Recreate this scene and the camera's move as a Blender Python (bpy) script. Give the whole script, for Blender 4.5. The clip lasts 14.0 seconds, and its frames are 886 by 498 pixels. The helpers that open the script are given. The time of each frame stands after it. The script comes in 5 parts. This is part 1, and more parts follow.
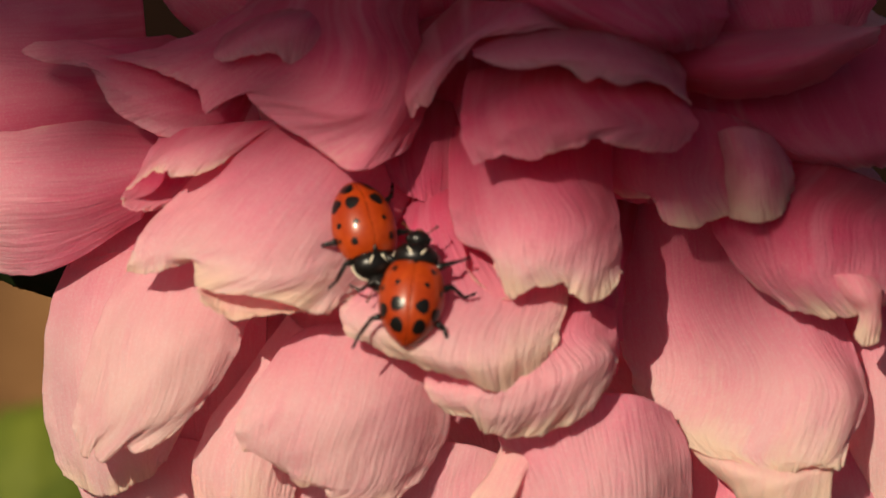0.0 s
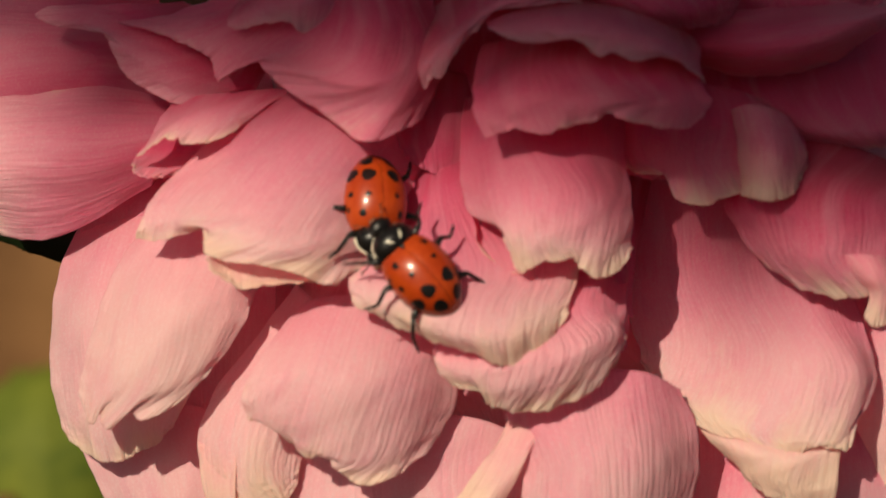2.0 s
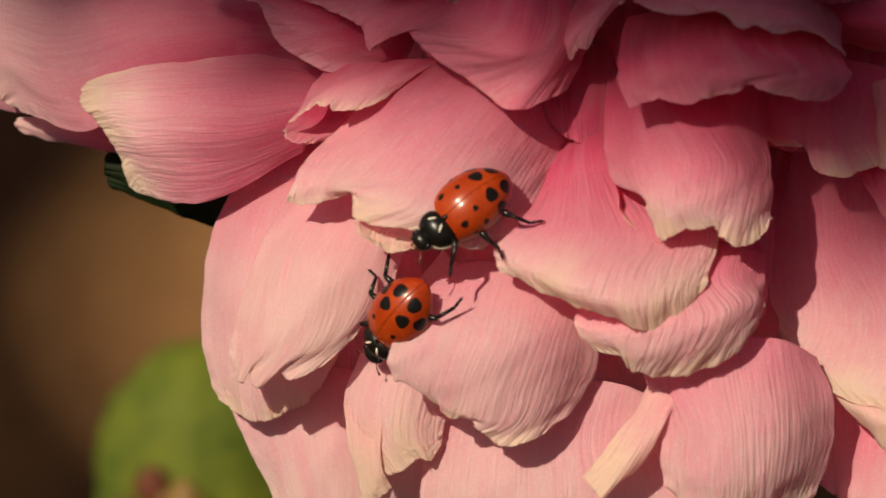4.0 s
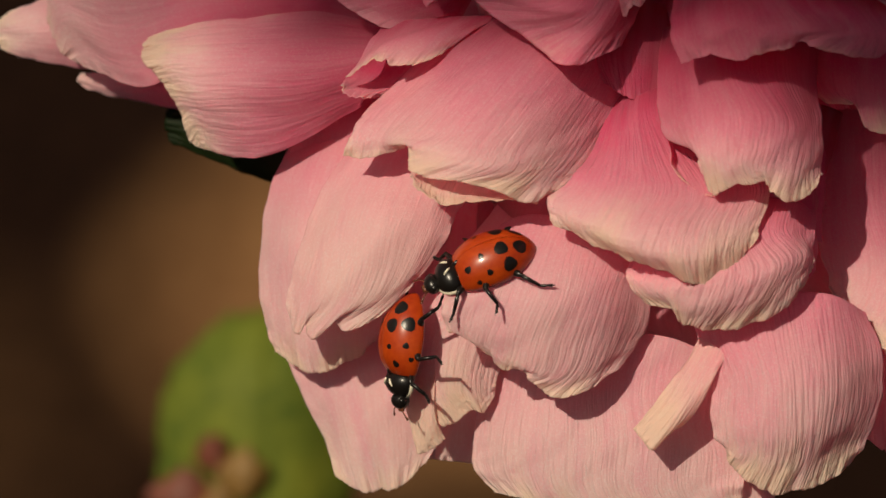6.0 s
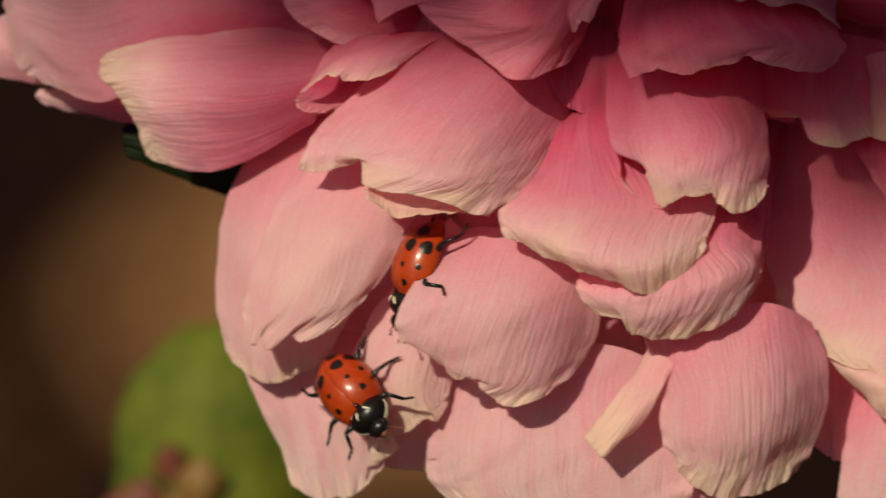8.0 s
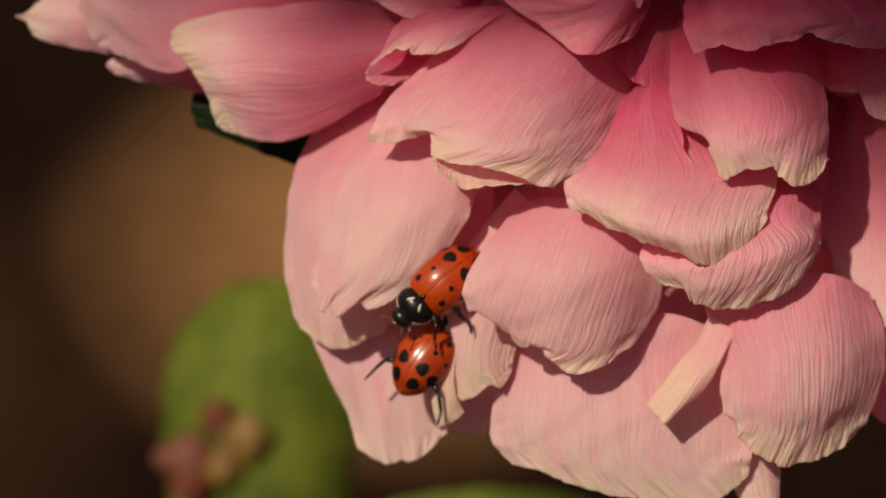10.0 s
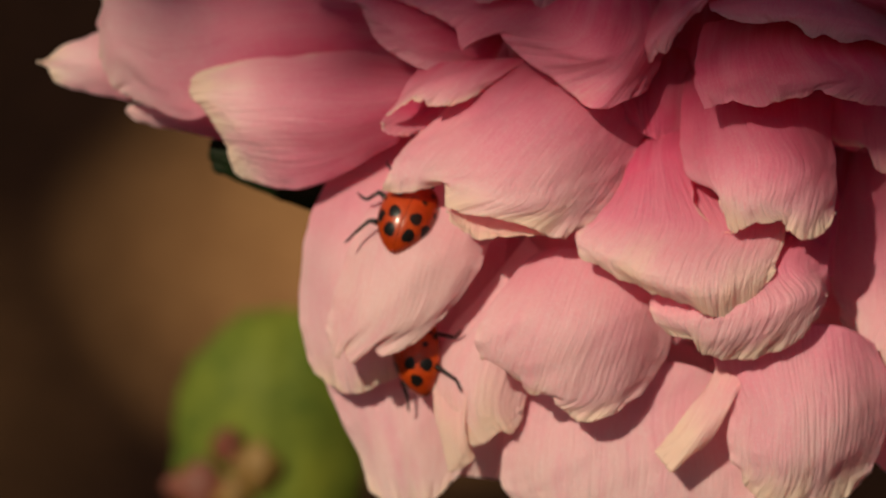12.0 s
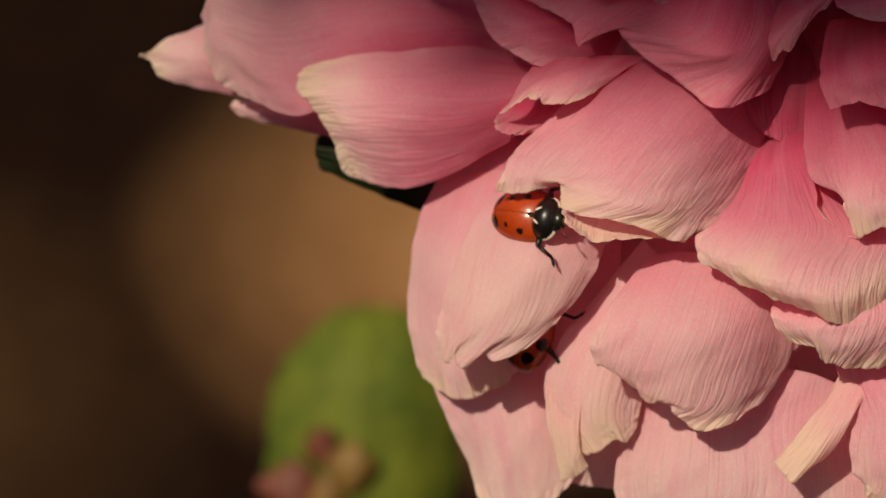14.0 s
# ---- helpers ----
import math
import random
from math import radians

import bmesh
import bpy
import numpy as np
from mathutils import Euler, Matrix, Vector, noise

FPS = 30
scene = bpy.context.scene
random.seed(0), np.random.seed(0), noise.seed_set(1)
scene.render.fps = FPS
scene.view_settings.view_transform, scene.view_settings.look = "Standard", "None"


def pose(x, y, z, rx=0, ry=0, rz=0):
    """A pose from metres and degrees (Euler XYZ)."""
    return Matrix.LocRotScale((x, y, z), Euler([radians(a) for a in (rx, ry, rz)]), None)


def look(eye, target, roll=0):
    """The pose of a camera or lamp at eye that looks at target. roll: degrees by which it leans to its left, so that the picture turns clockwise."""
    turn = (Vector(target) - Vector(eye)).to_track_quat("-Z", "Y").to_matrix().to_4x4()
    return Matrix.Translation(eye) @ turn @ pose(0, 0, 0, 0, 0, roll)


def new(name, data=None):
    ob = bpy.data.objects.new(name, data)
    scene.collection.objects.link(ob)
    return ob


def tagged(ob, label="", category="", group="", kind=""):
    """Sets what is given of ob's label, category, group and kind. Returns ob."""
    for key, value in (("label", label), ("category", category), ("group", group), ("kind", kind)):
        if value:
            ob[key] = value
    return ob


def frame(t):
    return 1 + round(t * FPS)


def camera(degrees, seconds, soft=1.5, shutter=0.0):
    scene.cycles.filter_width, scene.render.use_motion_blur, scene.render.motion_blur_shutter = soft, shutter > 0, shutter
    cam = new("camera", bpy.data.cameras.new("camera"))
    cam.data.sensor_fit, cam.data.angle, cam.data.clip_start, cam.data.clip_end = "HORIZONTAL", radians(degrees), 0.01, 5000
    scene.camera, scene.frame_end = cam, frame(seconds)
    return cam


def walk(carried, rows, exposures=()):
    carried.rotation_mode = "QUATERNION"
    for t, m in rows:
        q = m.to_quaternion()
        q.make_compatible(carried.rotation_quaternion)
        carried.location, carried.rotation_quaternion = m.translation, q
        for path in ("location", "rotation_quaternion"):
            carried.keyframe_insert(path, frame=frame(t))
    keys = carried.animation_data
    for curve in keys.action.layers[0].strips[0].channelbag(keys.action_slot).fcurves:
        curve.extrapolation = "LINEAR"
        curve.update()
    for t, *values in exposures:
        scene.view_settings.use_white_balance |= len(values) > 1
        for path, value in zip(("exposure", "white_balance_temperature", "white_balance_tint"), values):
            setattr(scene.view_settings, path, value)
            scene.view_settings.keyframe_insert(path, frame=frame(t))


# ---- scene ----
# Bench of the whole close-up: millimetres along the view, turned 30 degrees downwards, above the soil.
MM = 0.001
STAGE = pose(0, 0, 0.32, -30, 0, 0)


def spot_pose(x, y, z, rx=0, ry=0, rz=0):
    return STAGE @ pose(x * MM, y * MM, z * MM, rx, ry, rz)


# ---- camera: hand-held macro lens, about 22 cm off the bloom ----
cam = camera(12, 14.0, soft=1.45, shutter=0.5)
cam.data.dof.use_dof = True
cam.data.dof.focus_distance = 0.2185
cam.data.dof.aperture_fstop = 50.0
PATH = [
    # seconds, place in mm, turn in degrees
    (0.0, 1.15, -208.93, 2.28, 90.778, 2.095, -2.179),
    (0.5, 1.84, -208.43, 2.49, 90.482, 1.719, -2.120),
    (1.0, 2.69, -208.73, 2.53, 90.405, 1.225, -1.805),
    (1.5, 2.49, -207.19, 2.69, 90.056, 0.989, -1.627),
    (2.0, 1.92, -208.30, 2.57, 90.330, 1.005, -1.850),
    (2.5, 2.30, -209.08, 2.42, 90.818, 0.739, -2.015),
    (3.0, 1.73, -210.34, 1.76, 90.787, 0.448, -1.849),
    (3.5, 1.70, -211.86, 1.11, 90.108, 0.479, -0.782),
    (3.7, 1.67, -212.59, 0.92, 90.307, 0.300, -0.335),
    (5.8, 2.50, -214.95, -2.42, 90.696, 0.002, 0.935),
    (6.0, 2.62, -216.10, -2.50, 90.597, -0.235, 1.053),
    (6.5, 2.98, -217.39, -1.75, 90.527, -0.556, 0.922),
    (7.0, 2.76, -217.99, -2.23, 90.678, -0.299, 0.384),
    (7.5, 2.38, -220.32, -1.99, 90.317, -0.352, 0.127),
    (8.0, 2.80, -219.95, -2.48, 90.745, -0.021, 0.449),
    (8.2, 2.45, -221.86, -2.33, 90.624, -0.315, 1.243),
    (10.3, -1.65, -225.77, -0.12, 89.738, -0.374, 0.149),
    (10.5, -2.03, -226.42, 0.15, 89.656, -0.652, 0.153),
    (11.0, -1.41, -226.93, -0.10, 89.555, -0.712, 0.180),
    (11.5, -0.91, -228.25, 0.55, 89.622, -0.676, 0.397),
    (12.0, -1.53, -228.67, 2.18, 89.811, -0.797, 0.421),
    (12.5, -1.92, -229.66, 3.30, 89.743, -1.003, 0.259),
    (13.0, -2.52, -229.20, 3.51, 89.677, -0.837, 0.367),
    (13.5, -3.38, -225.44, 3.32, 89.768, -0.921, 1.280),
    (14.0, -4.00, -221.90, 2.89, 89.622, -1.264, 1.363),
]
walk(cam, [(t, spot_pose(*place)) for t, *place in PATH], exposures=[(0.0, -0.04), (3.7, -0.06), (5.8, -0.30), (14.0, -0.29)])

# ---- light: low warm sun over the camera's left shoulder, clear sky ----
SUN_TO = (STAGE.to_3x3() @ Vector((-0.47, -1.0, 0.47))).normalized()
world = bpy.data.worlds.new("sky")
scene.world = world
world.use_nodes = True
sky = world.node_tree.nodes.new("ShaderNodeTexSky")
sky.sky_type = "NISHITA"
sky.sun_disc = False
sky.dust_density = 5.0
sky.ozone_density = 0.0
sky.sun_elevation = math.asin(SUN_TO.z)
sky.sun_rotation = math.atan2(SUN_TO.x, SUN_TO.y)
world.node_tree.nodes["Background"].inputs["Strength"].default_value = 0.03
world.node_tree.links.new(sky.outputs["Color"], world.node_tree.nodes["Background"].inputs["Color"])
sun = new("sun", bpy.data.lights.new("sun", "SUN"))
sun.data.energy = 5.0
sun.data.angle = radians(0.6)
sun.data.color = (1.0, 0.855, 0.63)
sun.matrix_world = look(tuple(SUN_TO * 3.0), (0, 0, 0))

# ---- materials ----
def material(name):
    m = bpy.data.materials.new(name)
    m.use_nodes = True
    m.node_tree.nodes.clear()
    return m, m.node_tree.nodes, m.node_tree.links


def node(nodes, kind, **values):
    n = nodes.new(kind)
    for key, value in values.items():
        n.inputs[key.replace("_", " ")].default_value = value
    return n


def ramp(nodes, links, source, stops):
    r = nodes.new("ShaderNodeValToRGB")
    r.color_ramp.elements[0].position, r.color_ramp.elements[0].color = stops[0][0], (*stops[0][1], 1)
    r.color_ramp.elements[1].position, r.color_ramp.elements[1].color = stops[-1][0], (*stops[-1][1], 1)
    for place, colour in stops[1:-1]:
        e = r.color_ramp.elements.new(place)
        e.color = (*colour, 1)
    links.new(source, r.inputs["Fac"])
    return r.outputs["Color"]


def grey(v):
    return (v, v, v)


def mix(nodes, links, fac, a, b, blend="MIX"):
    n = nodes.new("ShaderNodeMix")
    n.data_type, n.blend_type = "RGBA", blend
    for socket, value in ((n.inputs[0], fac), (n.inputs[6], a), (n.inputs[7], b)):
        if isinstance(value, bpy.types.NodeSocket):
            links.new(value, socket)
        else:
            socket.default_value = value if isinstance(value, float) else (*value, 1)
    return n.outputs[2]


def maths(nodes, links, kind, a, b=0.0, clamp=False):
    n = nodes.new("ShaderNodeMath")
    n.operation, n.use_clamp = kind, clamp
    for socket, value in zip(n.inputs, (a, b)):
        if isinstance(value, bpy.types.NodeSocket):
            links.new(value, socket)
        else:
            socket.default_value = value
    return n.outputs[0]


def noise_of(nodes, links, vector, scale, detail=3.0, rough=0.55):
    n = node(nodes, "ShaderNodeTexNoise", Scale=scale, Detail=detail, Roughness=rough)
    links.new(vector, n.inputs["Vector"])
    return n.outputs["Fac"]


def scaled(nodes, links, vector, by):
    n = nodes.new("ShaderNodeVectorMath")
    n.operation = "MULTIPLY"
    links.new(vector, n.inputs[0])
    n.inputs[1].default_value = by
    return n.outputs[0]


def petal_material():
    m, nodes, links = material("petal")
    out = nodes.new("ShaderNodeOutputMaterial")
    uv = nodes.new("ShaderNodeUVMap")
    uv.uv_map = "grain"
    spot = nodes.new("ShaderNodeTexCoord").outputs["Object"]

    def kept(name):
        n = nodes.new("ShaderNodeAttribute")
        n.attribute_name = name
        return n.outputs["Fac"]

    def around(value, by):
        return maths(nodes, links, "MULTIPLY", maths(nodes, links, "SUBTRACT", value, 0.5), by)

    def plus(*values):
        total = values[0]
        for value in values[1:]:
            total = maths(nodes, links, "ADD", total, value)
        return total

    def grain(x, y, detail, rough):
        return noise_of(nodes, links, scaled(nodes, links, bent.outputs[0], (x, y, 1.0)), 1.0, detail, rough)

    reach, dry, ridges = kept("reach"), kept("dry"), kept("ridges")
    luck = nodes.new("ShaderNodeObjectInfo").outputs["Random"]
    # veins run along the petal; grain is in millimetres
    bent = nodes.new("ShaderNodeVectorMath")
    bent.operation = "ADD"
    sway = node(nodes, "ShaderNodeTexNoise", Scale=0.25, Detail=1.0)
    links.new(uv.outputs["UV"], sway.inputs["Vector"])
    links.new(scaled(nodes, links, sway.outputs["Color"], (0.15, 0.0, 0.0)), bent.inputs[1])
    links.new(uv.outputs["UV"], bent.inputs[0])
    fine = grain(8.5, 0.55, 2.0, 0.6)
    broad = grain(0.9, 0.12, 2.0, 0.5)
    ribbing = grain(4.4, 0.32, 1.5, 0.55)
    crumple = grain(3.0, 1.3, 4.0, 0.65)
    blotch = noise_of(nodes, links, spot, 200.0, 3.0, 0.55)
    cells = noise_of(nodes, links, spot, 14000.0, 1.0, 0.5)
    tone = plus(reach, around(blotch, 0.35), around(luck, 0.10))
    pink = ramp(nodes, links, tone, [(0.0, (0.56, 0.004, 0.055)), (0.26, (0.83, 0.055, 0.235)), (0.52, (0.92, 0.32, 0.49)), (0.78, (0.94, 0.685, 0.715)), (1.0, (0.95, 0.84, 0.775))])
    lively = maths(nodes, links, "MULTIPLY", maths(nodes, links, "POWER", reach, 1.5), 0.70, True)
    veins = ramp(nodes, links, fine, [(0.38, grey(0.0)), (0.62, grey(1.0))])
    pink = mix(nodes, links, maths(nodes, links, "MULTIPLY", veins, lively), mix(nodes, links, 0.08, pink, (0.80, 0.30, 0.42)), mix(nodes, links, 0.42, pink, (0.96, 0.88, 0.88)))
    streak = ramp(nodes, links, broad, [(0.48, grey(0.0)), (0.75, grey(1.0))])
    pink = mix(nodes, links, maths(nodes, links, "MULTIPLY", streak, 0.42), pink, (0.90, 0.42, 0.57))
    # pale swollen cells, their tiny glints painted in as near-white dots
    grit = ramp(nodes, links, noise_of(nodes, links, spot, 8000.0, 2.0, 0.75), [(0.50, grey(0.0)), (0.66, grey(1.0))])
    pink = mix(nodes, links, maths(nodes, links, "MULTIPLY", grit, lively), mix(nodes, links, 0.14, pink, (0.82, 0.36, 0.46)), mix(nodes, links, 0.6, pink, (0.97, 0.92, 0.92)))
    # withering starts at the rim and creeps along the veins
    wither = plus(dry, around(blotch, 0.5), around(fine, 0.3), around(crumple, 0.3))
    pale = ramp(nodes, links, wither, [(0.22, grey(0.0)), (0.75, grey(1.0))])
    colour = mix(nodes, links, maths(nodes, links, "MULTIPLY", pale, 0.85), pink, (0.94, 0.84, 0.69))
    burnt = ramp(nodes, links, wither, [(1.05, grey(0.0)), (1.7, grey(1.0))])
    colour = mix(nodes, links, maths(nodes, links, "MULTIPLY", burnt, 0.40), colour, (0.62, 0.39, 0.21))
    # a few specks of dirt
    cell = node(nodes, "ShaderNodeTexVoronoi", Scale=0.30)
    links.new(uv.outputs["UV"], cell.inputs["Vector"])
    pick = nodes.new("ShaderNodeSeparateColor")
    links.new(cell.outputs["Color"], pick.inputs["Color"])
    speck = maths(nodes, links, "MULTIPLY", maths(nodes, links, "LESS_THAN", cell.outputs["Distance"], 0.018), maths(nodes, links, "GREATER_THAN", pick.outputs["Red"], 0.86))
    colour = mix(nodes, links, maths(nodes, links, "MULTIPLY", speck, 0.8), colour, (0.10, 0.03, 0.02))
    lined = maths(nodes, links, "MULTIPLY", ridges, plus(maths(nodes, links, "MULTIPLY", fine, 0.45), maths(nodes, links, "MULTIPLY", ribbing, 1.25)))
    creased = maths(nodes, links, "MULTIPLY", crumple, plus(0.08, maths(nodes, links, "MULTIPLY", dry, 0.55)))
    bump = node(nodes, "ShaderNodeBump", Strength=0.9, Distance=0.00015)
    links.new(plus(lined, creased), bump.inputs["Height"])
    skin = node(nodes, "ShaderNodeBump", Strength=0.5, Distance=0.00005)
    links.new(cells, skin.inputs["Height"])
    links.new(bump.outputs["Normal"], skin.inputs["Normal"])
    gloss = node(nodes, "ShaderNodeBump", Strength=1.0, Distance=0.00012)
    links.new(cells, gloss.inputs["Height"])
    links.new(bump.outputs["Normal"], gloss.inputs["Normal"])
    face = node(nodes, "ShaderNodeBsdfPrincipled", Roughness=0.45)
    face.inputs["Specular IOR Level"].default_value = 0.25
    face.inputs["Coat Weight"].default_value = 0.30
    face.inputs["Coat Roughness"].default_value = 0.20
    face.inputs["Sheen Weight"].default_value = 0.35
    face.inputs["Sheen Roughness"].default_value = 0.45
    face.inputs["Sheen Tint"].default_value = (1.0, 0.90, 0.92, 1)
    links.new(gloss.outputs["Normal"], face.inputs["Coat Normal"])
    links.new(colour, face.inputs["Base Color"])
    links.new(skin.outputs["Normal"], face.inputs["Normal"])
    glow = nodes.new("ShaderNodeBsdfTranslucent")
    links.new(mix(nodes, links, 1.0, colour, (1.0, 0.82, 0.86), "MULTIPLY"), glow.inputs["Color"])
    links.new(bump.outputs["Normal"], glow.inputs["Normal"])
    both = nodes.new("ShaderNodeMixShader")
    both.inputs["Fac"].default_value = 0.60
    links.new(face.outputs[0], both.inputs[1])
    links.new(glow.outputs[0], both.inputs[2])
    links.new(both.outputs[0], out.inputs["Surface"])
    return m


def plain_material(name, low, high, scale, rough=0.5, bump=0.0, coat=0.0, specular=0.5, thin=0.0):
    """Two tones mingled by noise, with relief; thin lets light through a leaf."""
    m, nodes, links = material(name)
    out = nodes.new("ShaderNodeOutputMaterial")
    spot = nodes.new("ShaderNodeTexCoord").outputs["Object"]
    wide = noise_of(nodes, links, spot, scale, 4.0, 0.6)
    small = noise_of(nodes, links, spot, scale * 9.0, 3.0, 0.6)
    both = maths(nodes, links, "ADD", maths(nodes, links, "MULTIPLY", wide, 0.7), maths(nodes, links, "MULTIPLY", small, 0.3))
    colour = ramp(nodes, links, both, [(0.32, low), (0.68, high)])
    skin = node(nodes, "ShaderNodeBsdfPrincipled", Roughness=rough)
    skin.inputs["Specular IOR Level"].default_value = specular
    skin.inputs["Coat Weight"].default_value = coat
    skin.inputs["Coat Roughness"].default_value = 0.16
    links.new(colour, skin.inputs["Base Color"])
    if bump:
        b = node(nodes, "ShaderNodeBump", Strength=0.6, Distance=bump)
        links.new(small, b.inputs["Height"])
        links.new(b.outputs["Normal"], skin.inputs["Normal"])
    if thin:
        t = nodes.new("ShaderNodeBsdfTranslucent")
        links.new(colour, t.inputs["Color"])
        s = nodes.new("ShaderNodeMixShader")
        s.inputs["Fac"].default_value = thin
        links.new(skin.outputs[0], s.inputs[1])
        links.new(t.outputs[0], s.inputs[2])
        links.new(s.outputs[0], out.inputs["Surface"])
    else:
        links.new(skin.outputs[0], out.inputs["Surface"])
    return m


def soil_material():
    """Soil whose colour holds the light: a tan sunlit pool in near-black shade behind the bloom."""
    m, nodes, links = material("soil")
    out = nodes.new("ShaderNodeOutputMaterial")
    spot = nodes.new("ShaderNodeTexCoord").outputs["Object"]
    far = noise_of(nodes, links, spot, 7.0, 4.0, 0.6)
    grit = noise_of(nodes, links, spot, 130.0, 5.0, 0.65)
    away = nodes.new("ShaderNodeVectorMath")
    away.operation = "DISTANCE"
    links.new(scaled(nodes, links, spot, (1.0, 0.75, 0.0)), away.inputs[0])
    away.inputs[1].default_value = SUNLIT_PATCH
    near = maths(nodes, links, "SUBTRACT", 1.0, maths(nodes, links, "DIVIDE", away.outputs["Value"], SUNLIT_SIZE))
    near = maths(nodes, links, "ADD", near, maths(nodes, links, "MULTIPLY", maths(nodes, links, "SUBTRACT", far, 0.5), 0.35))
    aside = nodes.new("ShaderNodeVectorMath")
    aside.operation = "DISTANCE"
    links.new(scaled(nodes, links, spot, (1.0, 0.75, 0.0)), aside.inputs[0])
    aside.inputs[1].default_value = FAINT_SUNLIT_PATCH
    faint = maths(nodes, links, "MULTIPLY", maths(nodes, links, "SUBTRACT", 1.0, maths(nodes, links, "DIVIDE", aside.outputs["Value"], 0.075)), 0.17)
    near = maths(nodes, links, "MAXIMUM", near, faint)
    # dry mixes the painted tones: dark for shaded soil, straw for sunlit soil
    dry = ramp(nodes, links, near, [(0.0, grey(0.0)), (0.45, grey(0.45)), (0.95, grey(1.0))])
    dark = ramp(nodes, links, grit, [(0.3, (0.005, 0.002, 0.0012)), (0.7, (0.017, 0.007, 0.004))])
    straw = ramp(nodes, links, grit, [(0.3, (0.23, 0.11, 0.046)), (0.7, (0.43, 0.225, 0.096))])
    skin = node(nodes, "ShaderNodeBsdfPrincipled", Roughness=0.95)
    skin.inputs["Specular IOR Level"].default_value = 0.05
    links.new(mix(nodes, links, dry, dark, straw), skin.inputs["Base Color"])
    b = node(nodes, "ShaderNodeBump", Strength=0.8, Distance=0.004)
    links.new(grit, b.inputs["Height"])
    links.new(b.outputs["Normal"], skin.inputs["Normal"])
    links.new(skin.outputs[0], out.inputs["Surface"])
    return m


# where the pools of sunlight are painted on the soil
SUNLIT_PATCH = (-0.018, 0.557 * 0.75, 0.0)
FAINT_SUNLIT_PATCH = (-0.135, 0.365, 0.0)
SUNLIT_SIZE = 0.074
PETAL = petal_material()
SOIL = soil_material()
LEAF = plain_material("leaf", (0.035, 0.075, 0.012), (0.22, 0.24, 0.028), 110.0, 0.65, 0.0002, specular=0.15, thin=0.25)
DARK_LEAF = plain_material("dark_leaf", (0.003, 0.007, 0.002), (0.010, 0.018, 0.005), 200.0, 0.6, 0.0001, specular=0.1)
STEM = plain_material("stem", (0.06, 0.09, 0.02), (0.14, 0.15, 0.04), 120.0, 0.5, 0.0001)
BUD = plain_material("bud", (0.10, 0.018, 0.010), (0.20, 0.05, 0.02), 260.0, 0.6, 0.0001, thin=0.2)
DRY_BUD = plain_material("dry_bud", (0.14, 0.07, 0.015), (0.28, 0.16, 0.03), 260.0, 0.6, 0.0001, thin=0.2)
SHELL = plain_material("shell", (0.25, 0.019, 0.003), (0.42, 0.058, 0.005), 350.0, 0.34, 0.0, coat=0.34, specular=0.3)
BLACK = plain_material("black_chitin", (0.004, 0.0035, 0.0035), (0.010, 0.008, 0.007), 900.0, 0.30, 0.00001, specular=0.35)
CREAM = plain_material("cream_chitin", (0.66, 0.60, 0.46), (0.82, 0.77, 0.62), 900.0, 0.35)
RUST = plain_material("rust_chitin", (0.05, 0.015, 0.008), (0.16, 0.05, 0.02), 900.0, 0.35)

# ---- helpers for meshes ----
def part(name, data, mat, parent, label=""):
    """One mesh object under a thing or under a part."""
    if isinstance(data, bmesh.types.BMesh):
        mesh = bpy.data.meshes.new(name)
        data.to_mesh(mesh)
        data.free()
        data = mesh
    if mat and not data.materials:
        data.materials.append(mat)
    data.polygons.foreach_set("use_smooth", [True] * len(data.polygons))
    ob = new(name, data)
    ob.parent = parent
    if label:
        ob["label"] = label
    return ob


def thing(name, label, category, m, group=""):
    ob = new(name)
    ob.empty_display_size = 0.002
    ob.matrix_basis = m
    return tagged(ob, label, category, group)


def waves(rng, x, longest, count=6):
    """A smooth random line through x (millimetres)."""
    y = np.zeros_like(x)
    for k in range(count):
        y += np.sin(x * 2 * np.pi / (longest / 1.55 ** k) + rng.uniform(0, 6.28)) / 1.35 ** k
    return y / 2.2


def glide(points, v):
    """Catmull-Rom through the rows of points at v from 0 to 1."""
    n = len(points)
    s = np.clip(v, 0, 1) * (n - 1)
    i = np.minimum(s.astype(int), n - 2)
    f = (s - i)[:, None, None]
    padded = np.concatenate([2 * points[:1] - points[1:2], points, 2 * points[-1:] - points[-2:-1]])
    a, b, c, d = (padded[i + k] for k in range(4))
    return 0.5 * (2 * b + (c - a) * f + (2 * a - 5 * b + 4 * c - d) * f ** 2 + (3 * b - 3 * c + d - a) * f ** 3)


def across(rib, u):
    """A smooth line through the points of one rib, at u from -1 to 1."""
    p = np.array(rib, float).reshape(-1, 3)
    if len(p) == 3:
        return p[0] * (u * (u - 1) / 2)[:, None] + p[1] * (1 - u * u)[:, None] + p[2] * (u * (u + 1) / 2)[:, None]
    return glide(p[:, None], (u + 1) / 2)[:, 0]


